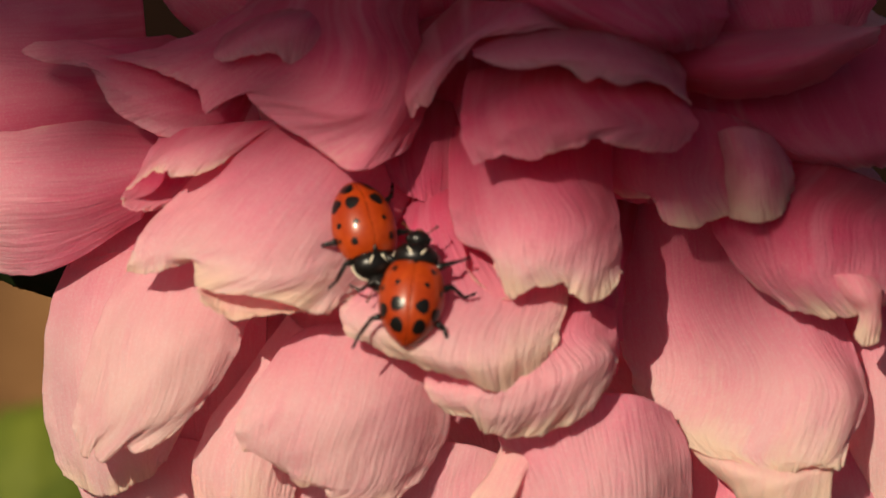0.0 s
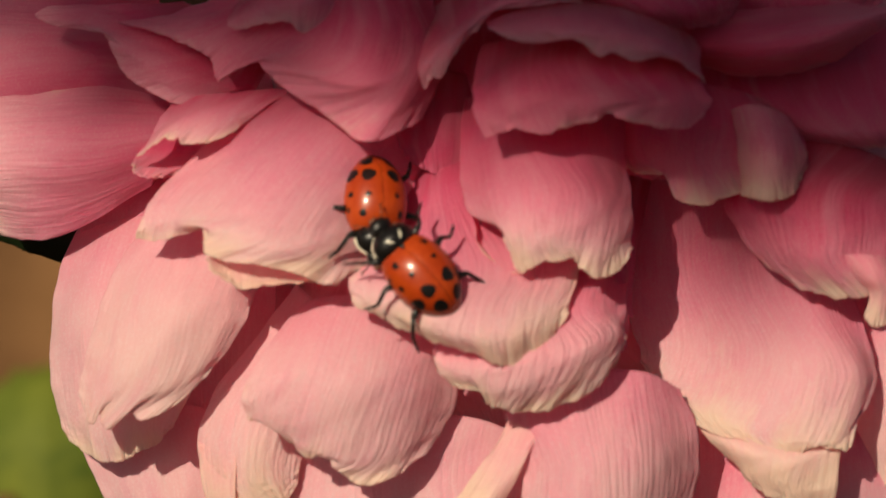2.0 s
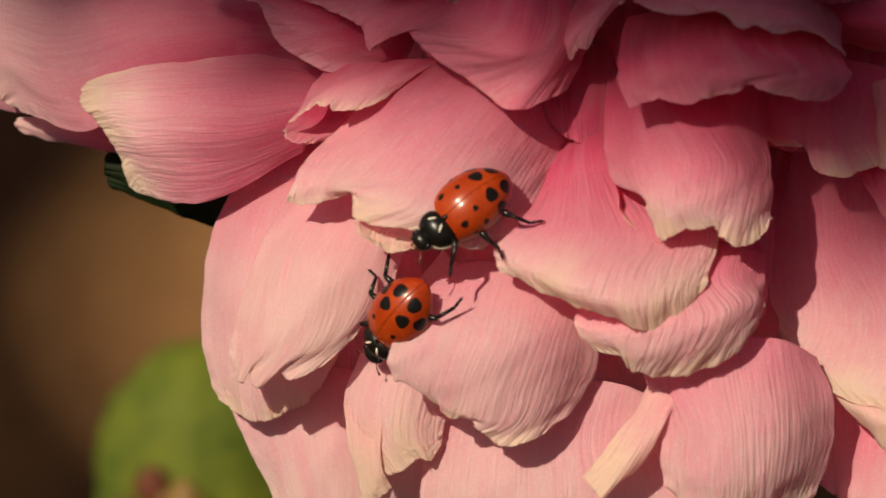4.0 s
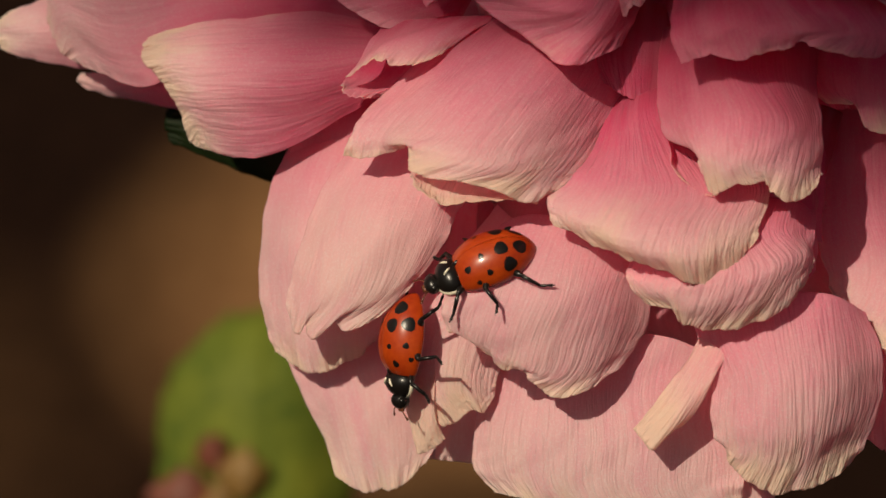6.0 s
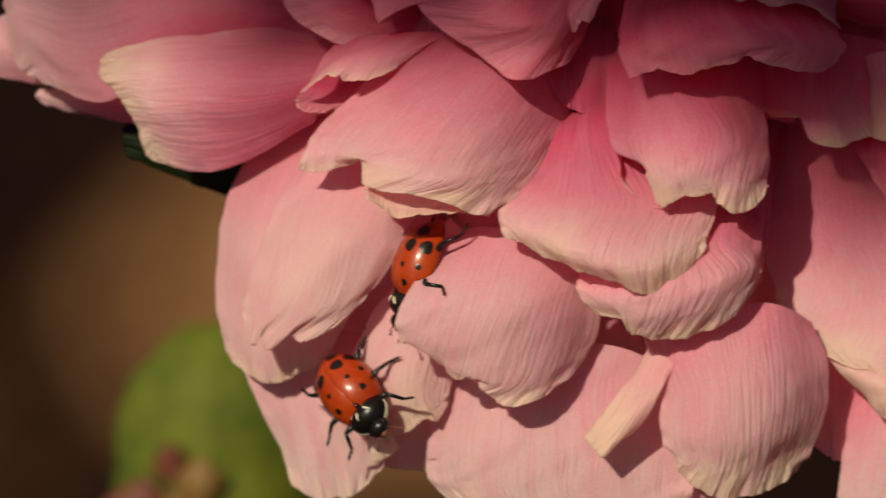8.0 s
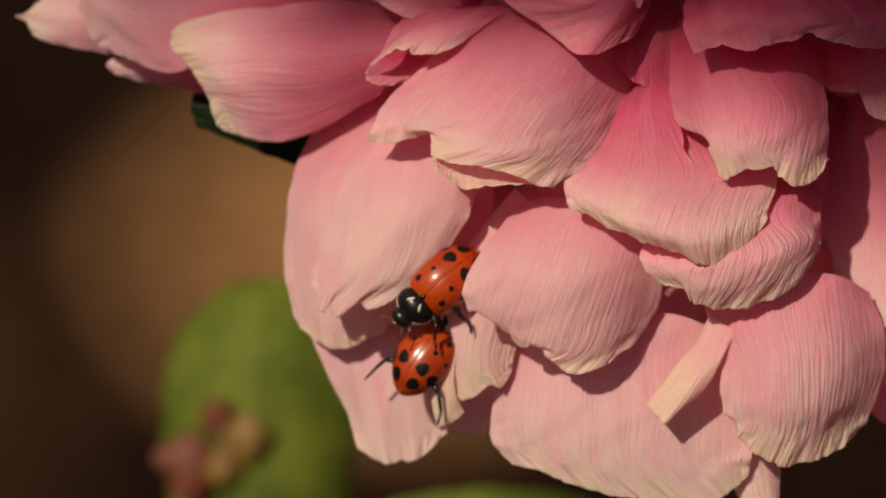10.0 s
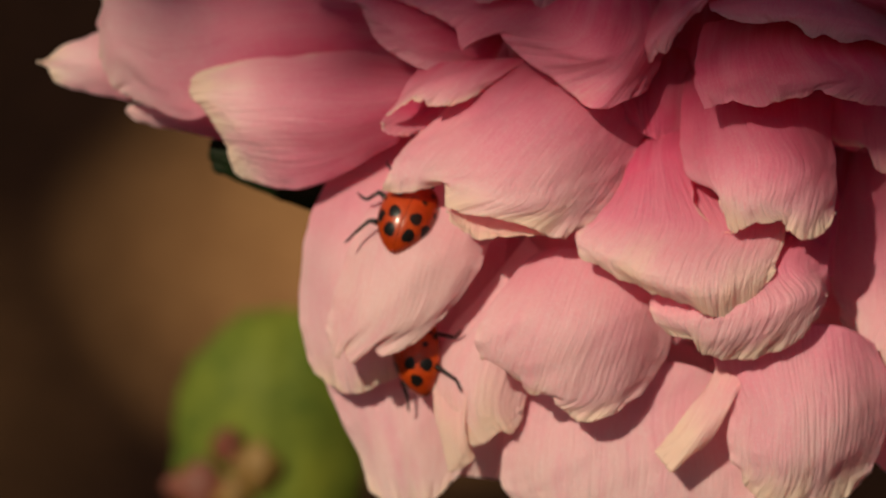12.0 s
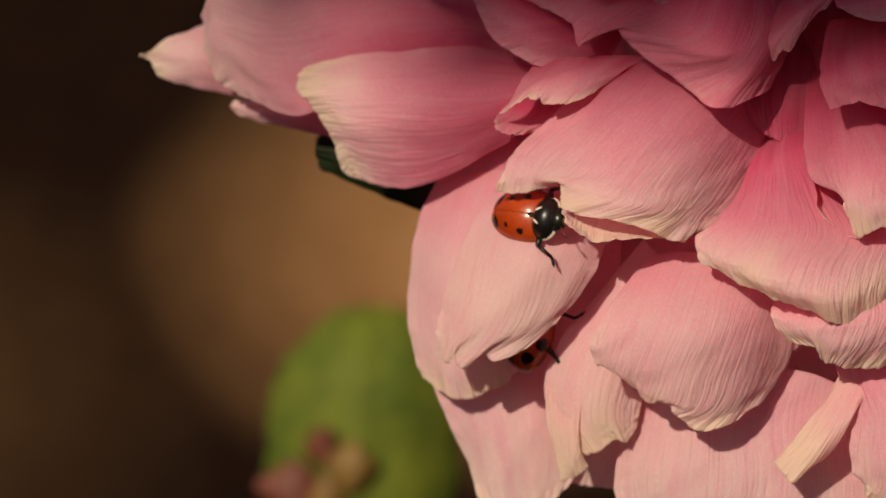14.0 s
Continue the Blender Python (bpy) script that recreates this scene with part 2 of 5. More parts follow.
def sheet(ribs, rng, rag, ruffle, nu, nv, dry, first, thick=0.06, pale=1.0, base=0.08, rib=0.5, shaped=False):
    """A thin curved blade lofted over its ribs, with ruffles, a ragged rim and two faces."""
    u = np.linspace(-1, 1, nu)
    v = np.linspace(0, 1, nv)
    lines = np.stack([across(r, u) for r in ribs])
    p = glide(lines, v)
    along = np.gradient(p, axis=0)
    sideways = np.gradient(p, axis=1)
    width = np.linalg.norm(np.diff(lines, axis=1), axis=2).sum(axis=1).mean()
    length = np.linalg.norm(np.diff(p[:, nu // 2], axis=0), axis=1).sum()
    step = lambda x: np.clip(x, 0, 1) ** 2 * (3 - 2 * np.clip(x, 0, 1))
    U, V = np.meshgrid(u, v)
    ends = 0.86 if shaped else 0.72
    tip = step((V - ends) / (1 - ends)) * first
    side = step((np.abs(U) - 0.75) / 0.25)
    unit = lambda w: w / np.maximum(np.linalg.norm(w, axis=2, keepdims=True), 1e-9)
    x = u * width / 2
    if shaped:
        torn = rag * (0.8 * waves(rng, x, 2.4, 6) - 1.5 * np.clip(waves(rng, x, 1.3, 5) - 0.45, 0, 1))
    else:
        torn = rag * (0.25 + 0.55 * waves(rng, x, 6.0, 5)) - (0.1 + rag) * np.clip(waves(rng, x, 3.1, 5) - 0.5, 0, 1)
    p = p + unit(along) * (tip * (torn * (1 - 0.8 * np.abs(u) ** 6))[None, :])[:, :, None]
    frill = waves(rng, v * length, 5.0, 7) * rag * 0.5
    p = p + unit(sideways) * (side * np.sign(U) * frill[:, None] * step(V * 2) * (1 - V ** 8))[:, :, None]
    normal = unit(np.cross(sideways, along))
    flute = waves(rng, x, 4.0, 4) * 0.55
    swell = ruffle * (0.35 * V ** 1.5 * flute[None, :] + 0.30 * side * waves(rng, v * length, 6.0, 4)[:, None])
    swell += ruffle * 0.30 * step((V - 0.78) / 0.22) * waves(rng, x, 2.0, 6)[None, :]
    # creases in the withered end
    swell += (0.01 + 0.04 * dry * V ** 3) * waves(rng, U * 0.5 * width + V * length * 0.4, 1.7, 5) * waves(rng, V * length - U * width * 0.2 + 9, 1.4, 4)
    swell += 0.05 * waves(rng, (U * 0.7 + V * 1.3) * width / 2 + 3, 5.0, 4)
    p = p + normal * swell[:, :, None]
    normal = unit(np.cross(np.gradient(p, axis=1), np.gradient(p, axis=0)))
    patchy = np.clip(0.65 + 0.5 * waves(rng, x + 11, 5.0, 4), 0.15, 1)[None, :]
    patchy_side = np.clip(0.4 + 0.6 * waves(rng, v * length + 5, 6.0, 4), 0, 1)[:, None]
    rim = np.maximum(V ** 7 * (0.35 + 0.65 * patchy), 0.8 * np.abs(U) ** 10 * np.sqrt(V) * patchy_side)
    both = np.concatenate([(p + normal * thick / 2).reshape(-1, 3), (p - normal * thick / 2).reshape(-1, 3)]) * MM
    k = nu * nv
    a = (np.arange(nv - 1)[:, None] * nu + np.arange(nu - 1)[None, :]).ravel()
    front = np.stack([a, a + nu, a + nu + 1, a + 1], 1)
    loop = np.concatenate([np.arange(nu), np.arange(1, nv) * nu + nu - 1, (nv - 1) * nu + np.arange(nu - 2, -1, -1), np.arange(nv - 2, 0, -1) * nu])
    nxt = np.roll(loop, -1)
    faces = np.concatenate([front[:, ::-1], front + k, np.stack([loop, loop + k, nxt + k, nxt], 1)])
    grain = np.stack([U * width / 2 + rng.uniform(0, 90), V * length + rng.uniform(0, 90)], 2).reshape(-1, 2)
    # low pale also puts the shade of hollows and upper petals into the pink
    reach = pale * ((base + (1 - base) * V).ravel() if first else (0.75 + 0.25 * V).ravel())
    withered = (dry * (1.2 * rim ** 1.3 + 0.95 * V ** 2.2 * patchy + (0.0 if first else 0.40))).ravel()
    ridges = (rib * (0.25 + 0.75 * V)).ravel()
    return both, faces, *(np.tile(w, (2, 1) if w.ndim > 1 else 2) for w in (grain, reach, withered, ridges))


def blade(name, pieces, mat):
    """One mesh out of several sheets, with its grain and wear."""
    start, shifted = 0, []
    for verts, faces, *rest in pieces:
        shifted.append((verts, faces + start, *rest))
        start += len(verts)
    verts, faces, grain, reach, dry, ridges = (np.concatenate(w) for w in zip(*shifted))
    mesh = bpy.data.meshes.new(name)
    mesh.vertices.add(len(verts))
    mesh.vertices.foreach_set("co", verts.ravel())
    mesh.loops.add(faces.size)
    mesh.loops.foreach_set("vertex_index", faces.ravel())
    mesh.polygons.add(len(faces))
    mesh.polygons.foreach_set("loop_start", np.arange(len(faces)) * 4)
    mesh.update(calc_edges=True)
    layer = mesh.uv_layers.new(name="grain")
    layer.data.foreach_set("uv", grain[faces.ravel()].ravel())
    for key, values in (("reach", reach), ("dry", dry), ("ridges", ridges)):
        mesh.attributes.new(key, "FLOAT", "POINT").data.foreach_set("value", values)
    mesh.validate()
    mesh.materials.append(mat)
    return mesh


# ---- the bloom ----
bloom = thing("peony_flower", "full pink peony bloom with fading cream petal edges", "flower", STAGE)


def petal(ribs, rim=None, dry=0.2, rag=0.10, seed=0, label="", ruffle=0.35, fold=None, fine=True, pale=1.0, base=0.08, rib=0.5, inner=1.0):
    """One petal over its ribs, from the base to the rim; fold is an end turned over, in the same mesh; inner below 1
    puts a hollow's shade into its colour.
    """
    rng = np.random.RandomState(seed)
    nu, nv = (130, 84) if fine else (24, 20)
    pieces = [sheet(ribs + [rim] if rim else ribs, rng, rag, ruffle, nu, nv, dry, 1, 0.05, pale, base, rib, bool(rim))]
    if fold:
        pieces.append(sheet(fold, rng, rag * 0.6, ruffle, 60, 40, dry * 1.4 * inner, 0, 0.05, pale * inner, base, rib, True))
    return part("petal", blade("petal", pieces, PETAL), None, bloom, label)


petal([
        (10.79, -0.5, 13.76,  13.29, -1.2, 14.20,  16.06, -1.6, 14.22,  18.86, -1.4, 13.71,  21.00, -0.6, 12.99),
        (10.22, -2.6, 12.00,  12.78, -4.2, 12.52,  15.50, -4.8, 12.53,  18.55, -4.4, 12.17,  21.31, -2.8, 11.88),
        (10.18, -3.6, 10.57,  12.40, -5.0, 10.85,  15.14, -5.2, 10.88,  18.17, -5.0, 10.78,  20.13, -4.6, 10.68,  21.73, -3.0, 10.89)],
    rim=(10.63, -4.0, 9.11,  11.50, -4.4, 9.31,  12.18, -4.7, 9.50,  13.45, -4.8, 9.20,  14.34, -4.8, 9.42,  15.12, -4.8, 9.72,  16.09, -4.8, 9.82,  16.59, -4.9, 10.18,  17.19, -4.9, 9.94,  18.15, -4.7, 9.59,  19.27, -4.5, 9.50,  20.34, -4.2, 9.34,  21.00, -3.8, 9.69,  21.58, -3.2, 10.33),
    dry=0.22, seed=15, pale=0.52, label='pink petal with a thick rounded lip')
petal([
        (11.26, 2.0, 15.88,  13.77, 1.0, 16.15,  16.57, 0.6, 16.17,  19.41, 1.0, 15.53,  21.57, 2.0, 14.10),
        (10.90, -2.0, 14.84,  12.64, -3.4, 15.03,  15.34, -4.4, 14.98,  18.10, -4.2, 14.52,  20.07, -3.4, 13.61,  21.41, -2.0, 12.48),
        (10.98, -3.0, 14.45,  12.54, -4.8, 14.34,  15.22, -5.8, 14.24,  17.68, -5.6, 13.73,  19.65, -4.8, 13.05,  21.33, -3.0, 11.98)],
    rim=(11.03, -3.2, 14.38,  11.78, -4.4, 13.98,  13.04, -5.2, 13.61,  13.86, -5.4, 13.63,  14.55, -5.7, 13.78,  15.28, -5.8, 13.53,  16.21, -5.8, 12.89,  16.82, -5.8, 13.06,  17.70, -5.6, 12.66,  18.78, -5.2, 12.78,  20.22, -4.4, 12.61,  20.98, -3.8, 12.07,  21.42, -3.0, 11.59),
    dry=0.2, seed=16, pale=0.68, label='pale petal edge curled over its neighbour')
petal([
        (6.46, 4.0, 13.60,  7.86, 3.0, 15.20,  9.89, 2.0, 17.06,  12.21, 2.0, 18.40,  15.38, 2.6, 18.62,  17.72, 4.0, 17.51),
        (6.86, 1.0, 12.43,  8.15, 0.0, 14.02,  9.98, -1.0, 15.22,  11.68, -1.5, 16.33,  13.93, -1.5, 16.95,  16.60, 1.0, 16.19),
        (7.04, 0.0, 11.87,  7.94, -1.0, 13.00,  9.63, -2.0, 14.41,  11.32, -2.5, 15.52,  13.85, -2.5, 16.16,  16.40, 0.4, 15.88)],
    rim=(7.14, 0.0, 11.73,  7.92, -0.4, 11.74,  8.37, -0.9, 12.26,  8.75, -1.1, 12.24,  9.48, -1.6, 13.47,  10.24, -2.0, 14.31,  11.18, -2.4, 15.31,  12.71, -2.5, 15.50,  14.40, -2.3, 15.71,  15.58, -1.4, 15.89),
    dry=0.12, seed=17, pale=0.66, label='narrow arched petal with a pale rim')
petal([
        (0.92, 6.0, 20.24,  2.92, 3.5, 20.11,  5.17, 2.0, 19.91,  7.41, 1.6, 19.38,  9.42, 3.0, 18.85),
        (-0.01, 5.0, 18.18,  1.70, 2.6, 17.95,  3.95, 1.0, 17.75,  6.18, 0.4, 17.35,  8.46, 2.0, 16.82),
        (-2.05, 4.4, 16.77,  -0.05, 2.2, 16.27,  2.46, 0.4, 15.51,  5.22, -0.8, 14.78,  7.48, 0.4, 14.49,  8.92, 2.0, 13.97),
        (-4.94, 4.2, 15.83,  -2.65, 2.6, 15.11,  -0.11, 1.0, 14.51,  2.65, -1.0, 13.18,  4.82, -2.2, 11.93,  6.91, -1.4, 11.76,  8.58, 1.0, 11.81)],
    rim=(-7.36, 4.0, 15.39,  -6.22, 3.6, 15.10,  -5.17, 3.2, 14.78,  -4.10, 2.8, 14.27,  -3.03, 2.4, 13.78,  -2.65, 2.2, 13.19,  -2.28, 2.0, 12.32,  -1.76, 1.8, 12.80,  -1.23, 1.6, 13.31,  -0.43, 1.2, 13.46,  0.03, 0.8, 12.75,  0.44, 0.5, 12.32,  1.74, -0.4, 11.28,  3.10, -1.0, 10.32,  4.28, -1.9, 9.27,  5.55, -2.0, 9.11,  6.70, -1.2, 9.62,  7.65, 0.0, 10.20),
    dry=0.16, seed=19, pale=0.52, label='ragged pink petal with a torn edge')
petal([
        (-4.09, 5.5, 16.63,  -2.39, 5.0, 15.68,  -0.71, 5.0, 14.47,  0.09, 5.2, 13.02),
        (-6.96, 5.5, 16.44,  -5.24, 4.2, 15.15,  -3.30, 4.0, 13.65,  -1.64, 4.6, 12.48,  -0.51, 5.0, 12.03),
        (-9.54, 5.5, 16.47,  -7.81, 4.6, 15.55,  -6.12, 3.6, 14.01,  -4.46, 3.4, 12.66,  -2.51, 4.2, 11.86,  -0.95, 5.0, 11.75)],
    rim=(-10.98, 5.6, 16.47,  -11.62, 5.5, 15.97,  -10.56, 5.2, 15.45,  -8.98, 4.8, 15.15,  -8.06, 4.4, 14.86,  -7.56, 4.0, 13.80,  -6.91, 3.8, 12.62,  -5.77, 3.6, 11.95,  -4.51, 3.6, 11.30,  -3.67, 3.8, 11.14,  -2.39, 4.2, 11.34,  -1.33, 4.8, 11.67),
    dry=0.1, seed=191, pale=0.66, label='pink petal with a tongue-shaped lobe')
petal([
        (-1.19, 3.0, 16.37,  0.83, 1.8, 17.21,  3.39, 2.0, 17.56,  5.08, 3.0, 17.01),
        (-1.82, 1.2, 15.48,  -0.04, 0.2, 16.09,  2.21, -0.4, 16.31,  4.43, 0.8, 15.61)],
    rim=(-1.61, 0.8, 14.94,  -1.16, 0.5, 14.77,  -0.50, 0.2, 14.98,  0.76, -0.2, 15.14,  1.27, -0.3, 15.06,  1.65, -0.3, 14.73,  2.28, 0.0, 14.42,  2.82, 0.4, 13.95,  3.81, 1.0, 13.81),
    dry=0.12, seed=192, pale=0.7)
petal([
        (-4.52, 4.4, 11.57,  -2.79, 3.6, 11.76,  -0.50, 3.4, 11.95,  1.49, 3.8, 11.90),
        (-5.32, 3.0, 10.40,  -3.92, 2.0, 10.68,  -1.94, 1.8, 10.80,  0.04, 2.6, 11.05)],
    rim=(-6.48, 2.0, 8.65,  -5.79, 1.2, 9.02,  -4.92, 0.8, 9.43,  -4.43, 0.5, 9.52,  -4.13, 0.4, 9.22,  -3.10, 0.6, 9.22,  -2.11, 1.0, 9.51,  -1.12, 1.8, 10.06),
    dry=0.4, seed=20, base=0.3, pale=0.75, label='petal folded back to a pale tip')
petal([
        (-5.75, 5.0, 9.77,  -3.73, 5.0, 10.13,  -1.42, 5.0, 10.62,  0.90, 5.0, 11.40),
        (-6.53, 3.6, 8.76,  -4.62, 4.4, 8.71,  -2.61, 4.4, 9.07,  -0.29, 4.4, 10.13)],
    rim=(-6.73, 2.4, 8.25,  -6.59, 2.0, 7.81,  -5.91, 1.8, 7.66,  -5.39, 2.0, 7.57,  -4.62, 3.0, 7.76,  -3.19, 3.6, 8.35,  -0.88, 4.0, 9.57),
    dry=0.3, seed=201, pale=0.6)
petal([
        (17.47, 3.5, 11.76,  19.40, 2.5, 11.93,  21.59, 1.6, 11.81,  23.83, 1.4, 11.30,  25.57, 2.0, 10.55),
        (16.80, 3.0, 10.05,  18.71, 2.0, 9.94,  20.90, 1.0, 9.97,  23.10, 0.4, 9.72,  25.02, 0.0, 9.50,  26.68, 1.0, 9.06),
        (17.30, 2.8, 8.46,  18.91, 1.8, 8.08,  20.81, 0.8, 7.99,  22.74, 0.4, 7.90,  24.77, -0.4, 7.81,  26.90, 0.8, 7.91)],
    rim=(17.57, 2.8, 8.02,  18.49, 2.2, 7.34,  19.56, 1.4, 7.34,  19.94, 1.0, 7.09,  20.32, 0.6, 5.99,  21.52, 0.3, 5.75,  22.59, 0.2, 5.96,  23.35, 0.0, 6.21,  24.03, -0.6, 5.98,  25.10, -0.6, 5.85,  26.00, -0.2, 6.17,  26.53, 0.2, 6.92,  27.00, 0.8, 7.57),
    dry=0.45, seed=14, pale=0.52, rib=0.8, label='fluted petal with a tan, drying rim',
    fold=[
        (23.10, 0.2, 10.42,  24.43, -0.6, 10.62,  25.94, 0.4, 10.05),
        (23.37, -0.4, 8.84,  24.82, -1.6, 8.89,  26.57, 0.2, 8.75),
        (23.37, -0.5, 7.43,  24.88, -1.8, 7.34,  26.80, 0.3, 7.76),
        (23.39, -0.6, 6.17,  23.97, -1.2, 5.97,  25.02, -1.3, 5.84,  25.93, -0.8, 6.16,  26.54, -0.2, 6.99)])
# inner deepens the roll's pink to paint the shade in its hollow
petal([
        (10.00, 3.0, 11.28,  11.94, 1.6, 11.58,  14.04, 1.2, 11.63,  16.18, 1.6, 11.43,  17.98, 3.0, 11.00),
        (9.62, 0.6, 9.08,  11.42, -1.2, 8.96,  13.59, -2.2, 8.84,  15.84, -1.8, 8.64,  17.81, 0.2, 8.50),
        (9.63, -0.2, 7.09,  11.30, -2.0, 6.85,  13.48, -2.8, 6.61,  15.70, -2.6, 6.40,  17.18, -1.4, 6.37,  17.97, -0.4, 6.51),
        (10.06, -0.6, 5.53,  11.51, -2.4, 5.30,  13.41, -3.0, 5.09,  15.49, -2.9, 4.88,  17.10, -1.8, 4.83,  17.99, -0.5, 4.96),
        (11.46, -1.8, 4.76,  11.87, -2.7, 4.18,  13.37, -3.0, 3.98,  15.18, -2.8, 3.78,  16.76, -2.0, 3.59,  17.96, -0.7, 3.84)],
    rim=(11.66, -1.9, 4.19,  12.00, -2.2, 3.35,  12.38, -2.3, 2.44,  13.21, -2.6, 2.97,  14.33, -2.6, 3.04,  15.04, -2.5, 3.23,  15.30, -2.4, 2.61,  16.29, -2.0, 2.19,  17.47, -1.4, 2.73,  17.91, -0.9, 3.70),
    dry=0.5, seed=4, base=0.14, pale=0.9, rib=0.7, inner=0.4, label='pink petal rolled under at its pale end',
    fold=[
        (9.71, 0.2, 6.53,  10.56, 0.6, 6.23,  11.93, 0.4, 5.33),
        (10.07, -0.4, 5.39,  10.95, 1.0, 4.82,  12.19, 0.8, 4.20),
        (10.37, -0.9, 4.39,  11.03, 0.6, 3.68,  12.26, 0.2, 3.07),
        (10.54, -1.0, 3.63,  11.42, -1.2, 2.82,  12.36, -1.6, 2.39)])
petal([
        (8.12, 4.0, 9.53,  9.25, 3.6, 9.62,  10.38, 3.4, 9.43,  11.36, 3.5, 8.83),
        (7.20, 2.2, 6.95,  8.51, 1.2, 7.16,  10.03, 0.8, 6.96,  11.61, 1.6, 6.50),
        (6.30, 0.8, 4.98,  7.96, 0.0, 4.91,  10.07, 0.2, 4.70,  12.20, 0.8, 4.49,  13.63, 1.4, 4.16),
        (5.08, -0.6, 3.19,  7.00, -1.6, 2.97,  9.50, -1.6, 2.74,  12.03, -1.2, 2.65,  14.05, -0.4, 3.00,  15.23, 0.4, 3.25),
        (4.02, -0.8, 2.39,  6.10, -2.3, 1.48,  8.55, -3.0, 0.98,  11.04, -3.0, 0.89,  13.31, -2.2, 1.08,  15.20, -0.6, 1.98),
        (4.04, -1.0, 1.64,  5.80, -2.2, 0.80,  8.09, -3.2, -0.16,  10.68, -3.6, -0.61,  12.93, -3.0, -0.29,  14.73, -1.6, 0.88)],
    rim=(4.50, -1.0, 1.06,  5.52, -1.6, 0.47,  6.88, -2.0, -0.24,  7.82, -2.4, -0.72,  9.32, -2.6, -1.10,  10.68, -2.7, -1.76,  11.64, -2.6, -2.10,  12.63, -2.4, -1.81,  13.65, -2.2, -0.88,  14.55, -1.8, 0.25),
    dry=0.7, seed=2, base=0.04, rib=0.9, label='broad petal with a drying cream margin')
petal([
        (9.61, 2.0, 1.76,  11.87, 1.4, 2.25,  14.12, 1.0, 2.59,  16.40, 1.4, 2.36,  17.92, 2.2, 1.88),
        (8.64, 0.4, -0.03,  11.12, -0.6, 0.03,  13.62, -1.2, 0.36,  15.88, -1.0, 0.70,  17.70, 0.8, 0.62),
        (8.05, -0.8, -1.25,  10.45, -1.9, -1.46,  12.91, -2.6, -1.40,  15.44, -2.4, -1.08,  17.08, -1.2, -0.46,  17.66, 0.0, -0.36),
        (8.12, -1.0, -1.97,  10.12, -2.0, -2.56,  12.45, -2.4, -3.00,  14.84, -2.2, -2.59,  16.60, -1.4, -1.84,  17.57, -0.2, -0.91)],
    rim=(9.04, -0.9, -3.04,  10.62, -1.4, -3.40,  10.75, -1.3, -3.96,  11.49, -1.3, -4.16,  12.60, -1.2, -4.42,  14.07, -1.2, -4.09,  15.73, -1.0, -3.43,  16.85, -0.8, -2.41,  17.49, -0.3, -1.33),
    dry=0.62, seed=3, base=0.32, rib=1.2, label='shell-shaped petal, tan along its edge')
petal([
        (0.63, 4.5, 11.96,  2.07, 3.5, 12.15,  3.77, 3.0, 12.21,  5.18, 2.8, 12.01,  6.59, 3.0, 11.40,  7.57, 3.5, 10.68,  8.41, 4.0, 9.81),
        (-1.55, 3.2, 10.27,  0.02, 1.6, 10.30,  1.98, 0.4, 10.04,  3.93, 0.2, 9.55,  5.60, 0.8, 9.09,  7.02, 1.8, 8.50,  8.02, 2.8, 7.93),
        (-3.73, 2.6, 8.63,  -1.87, 0.6, 8.22,  0.09, -0.8, 7.83,  2.16, -1.2, 7.33,  4.10, -0.6, 6.86,  5.79, 0.8, 6.41,  7.07, 2.0, 5.96),
        (-5.42, 2.2, 6.84,  -3.76, 0.6, 6.41,  -1.65, -1.2, 5.80,  0.42, -1.9, 5.29,  2.63, -1.5, 4.94,  4.58, -0.2, 4.61,  5.85, 1.0, 4.15),
        (-6.20, 1.4, 5.58,  -4.64, 0.6, 5.32,  -2.93, -1.0, 5.07,  -0.45, -2.3, 4.21,  1.89, -2.0, 3.71,  3.69, -0.9, 3.52,  5.10, 0.3, 3.19)],
    rim=(-6.60, 1.5, 4.55,  -5.30, 1.1, 4.45,  -3.76, 0.6, 4.78,  -3.17, -0.4, 4.97,  -3.00, -1.2, 3.76,  -1.73, -2.0, 3.29,  -0.08, -2.2, 3.09,  1.70, -1.9, 2.53,  3.14, -1.2, 2.09,  4.12, -0.4, 2.67),
    dry=0.55, seed=1, base=0.30, rib=0.6, label='broad pink petal with a dry, torn lower edge',
    fold=[
        (-2.12, 0.6, 5.28,  -0.15, 0.2, 5.21,  2.07, 0.3, 4.85,  4.01, 0.8, 3.94),
        (-2.99, -0.3, 3.76,  -1.61, 0.1, 3.72,  0.07, 0.1, 3.51,  2.01, 0.2, 3.02,  3.68, 0.4, 2.68),
        (-2.94, -1.0, 3.28,  -2.04, -0.8, 2.81,  -0.52, -0.7, 2.56,  1.43, -0.6, 2.48,  3.52, -0.1, 2.41),
        (-2.84, -1.2, 3.06,  -2.24, -1.3, 2.53,  -1.23, -1.4, 2.00,  0.30, -1.4, 2.14,  1.98, -1.1, 2.32,  3.51, -0.6, 2.10)])
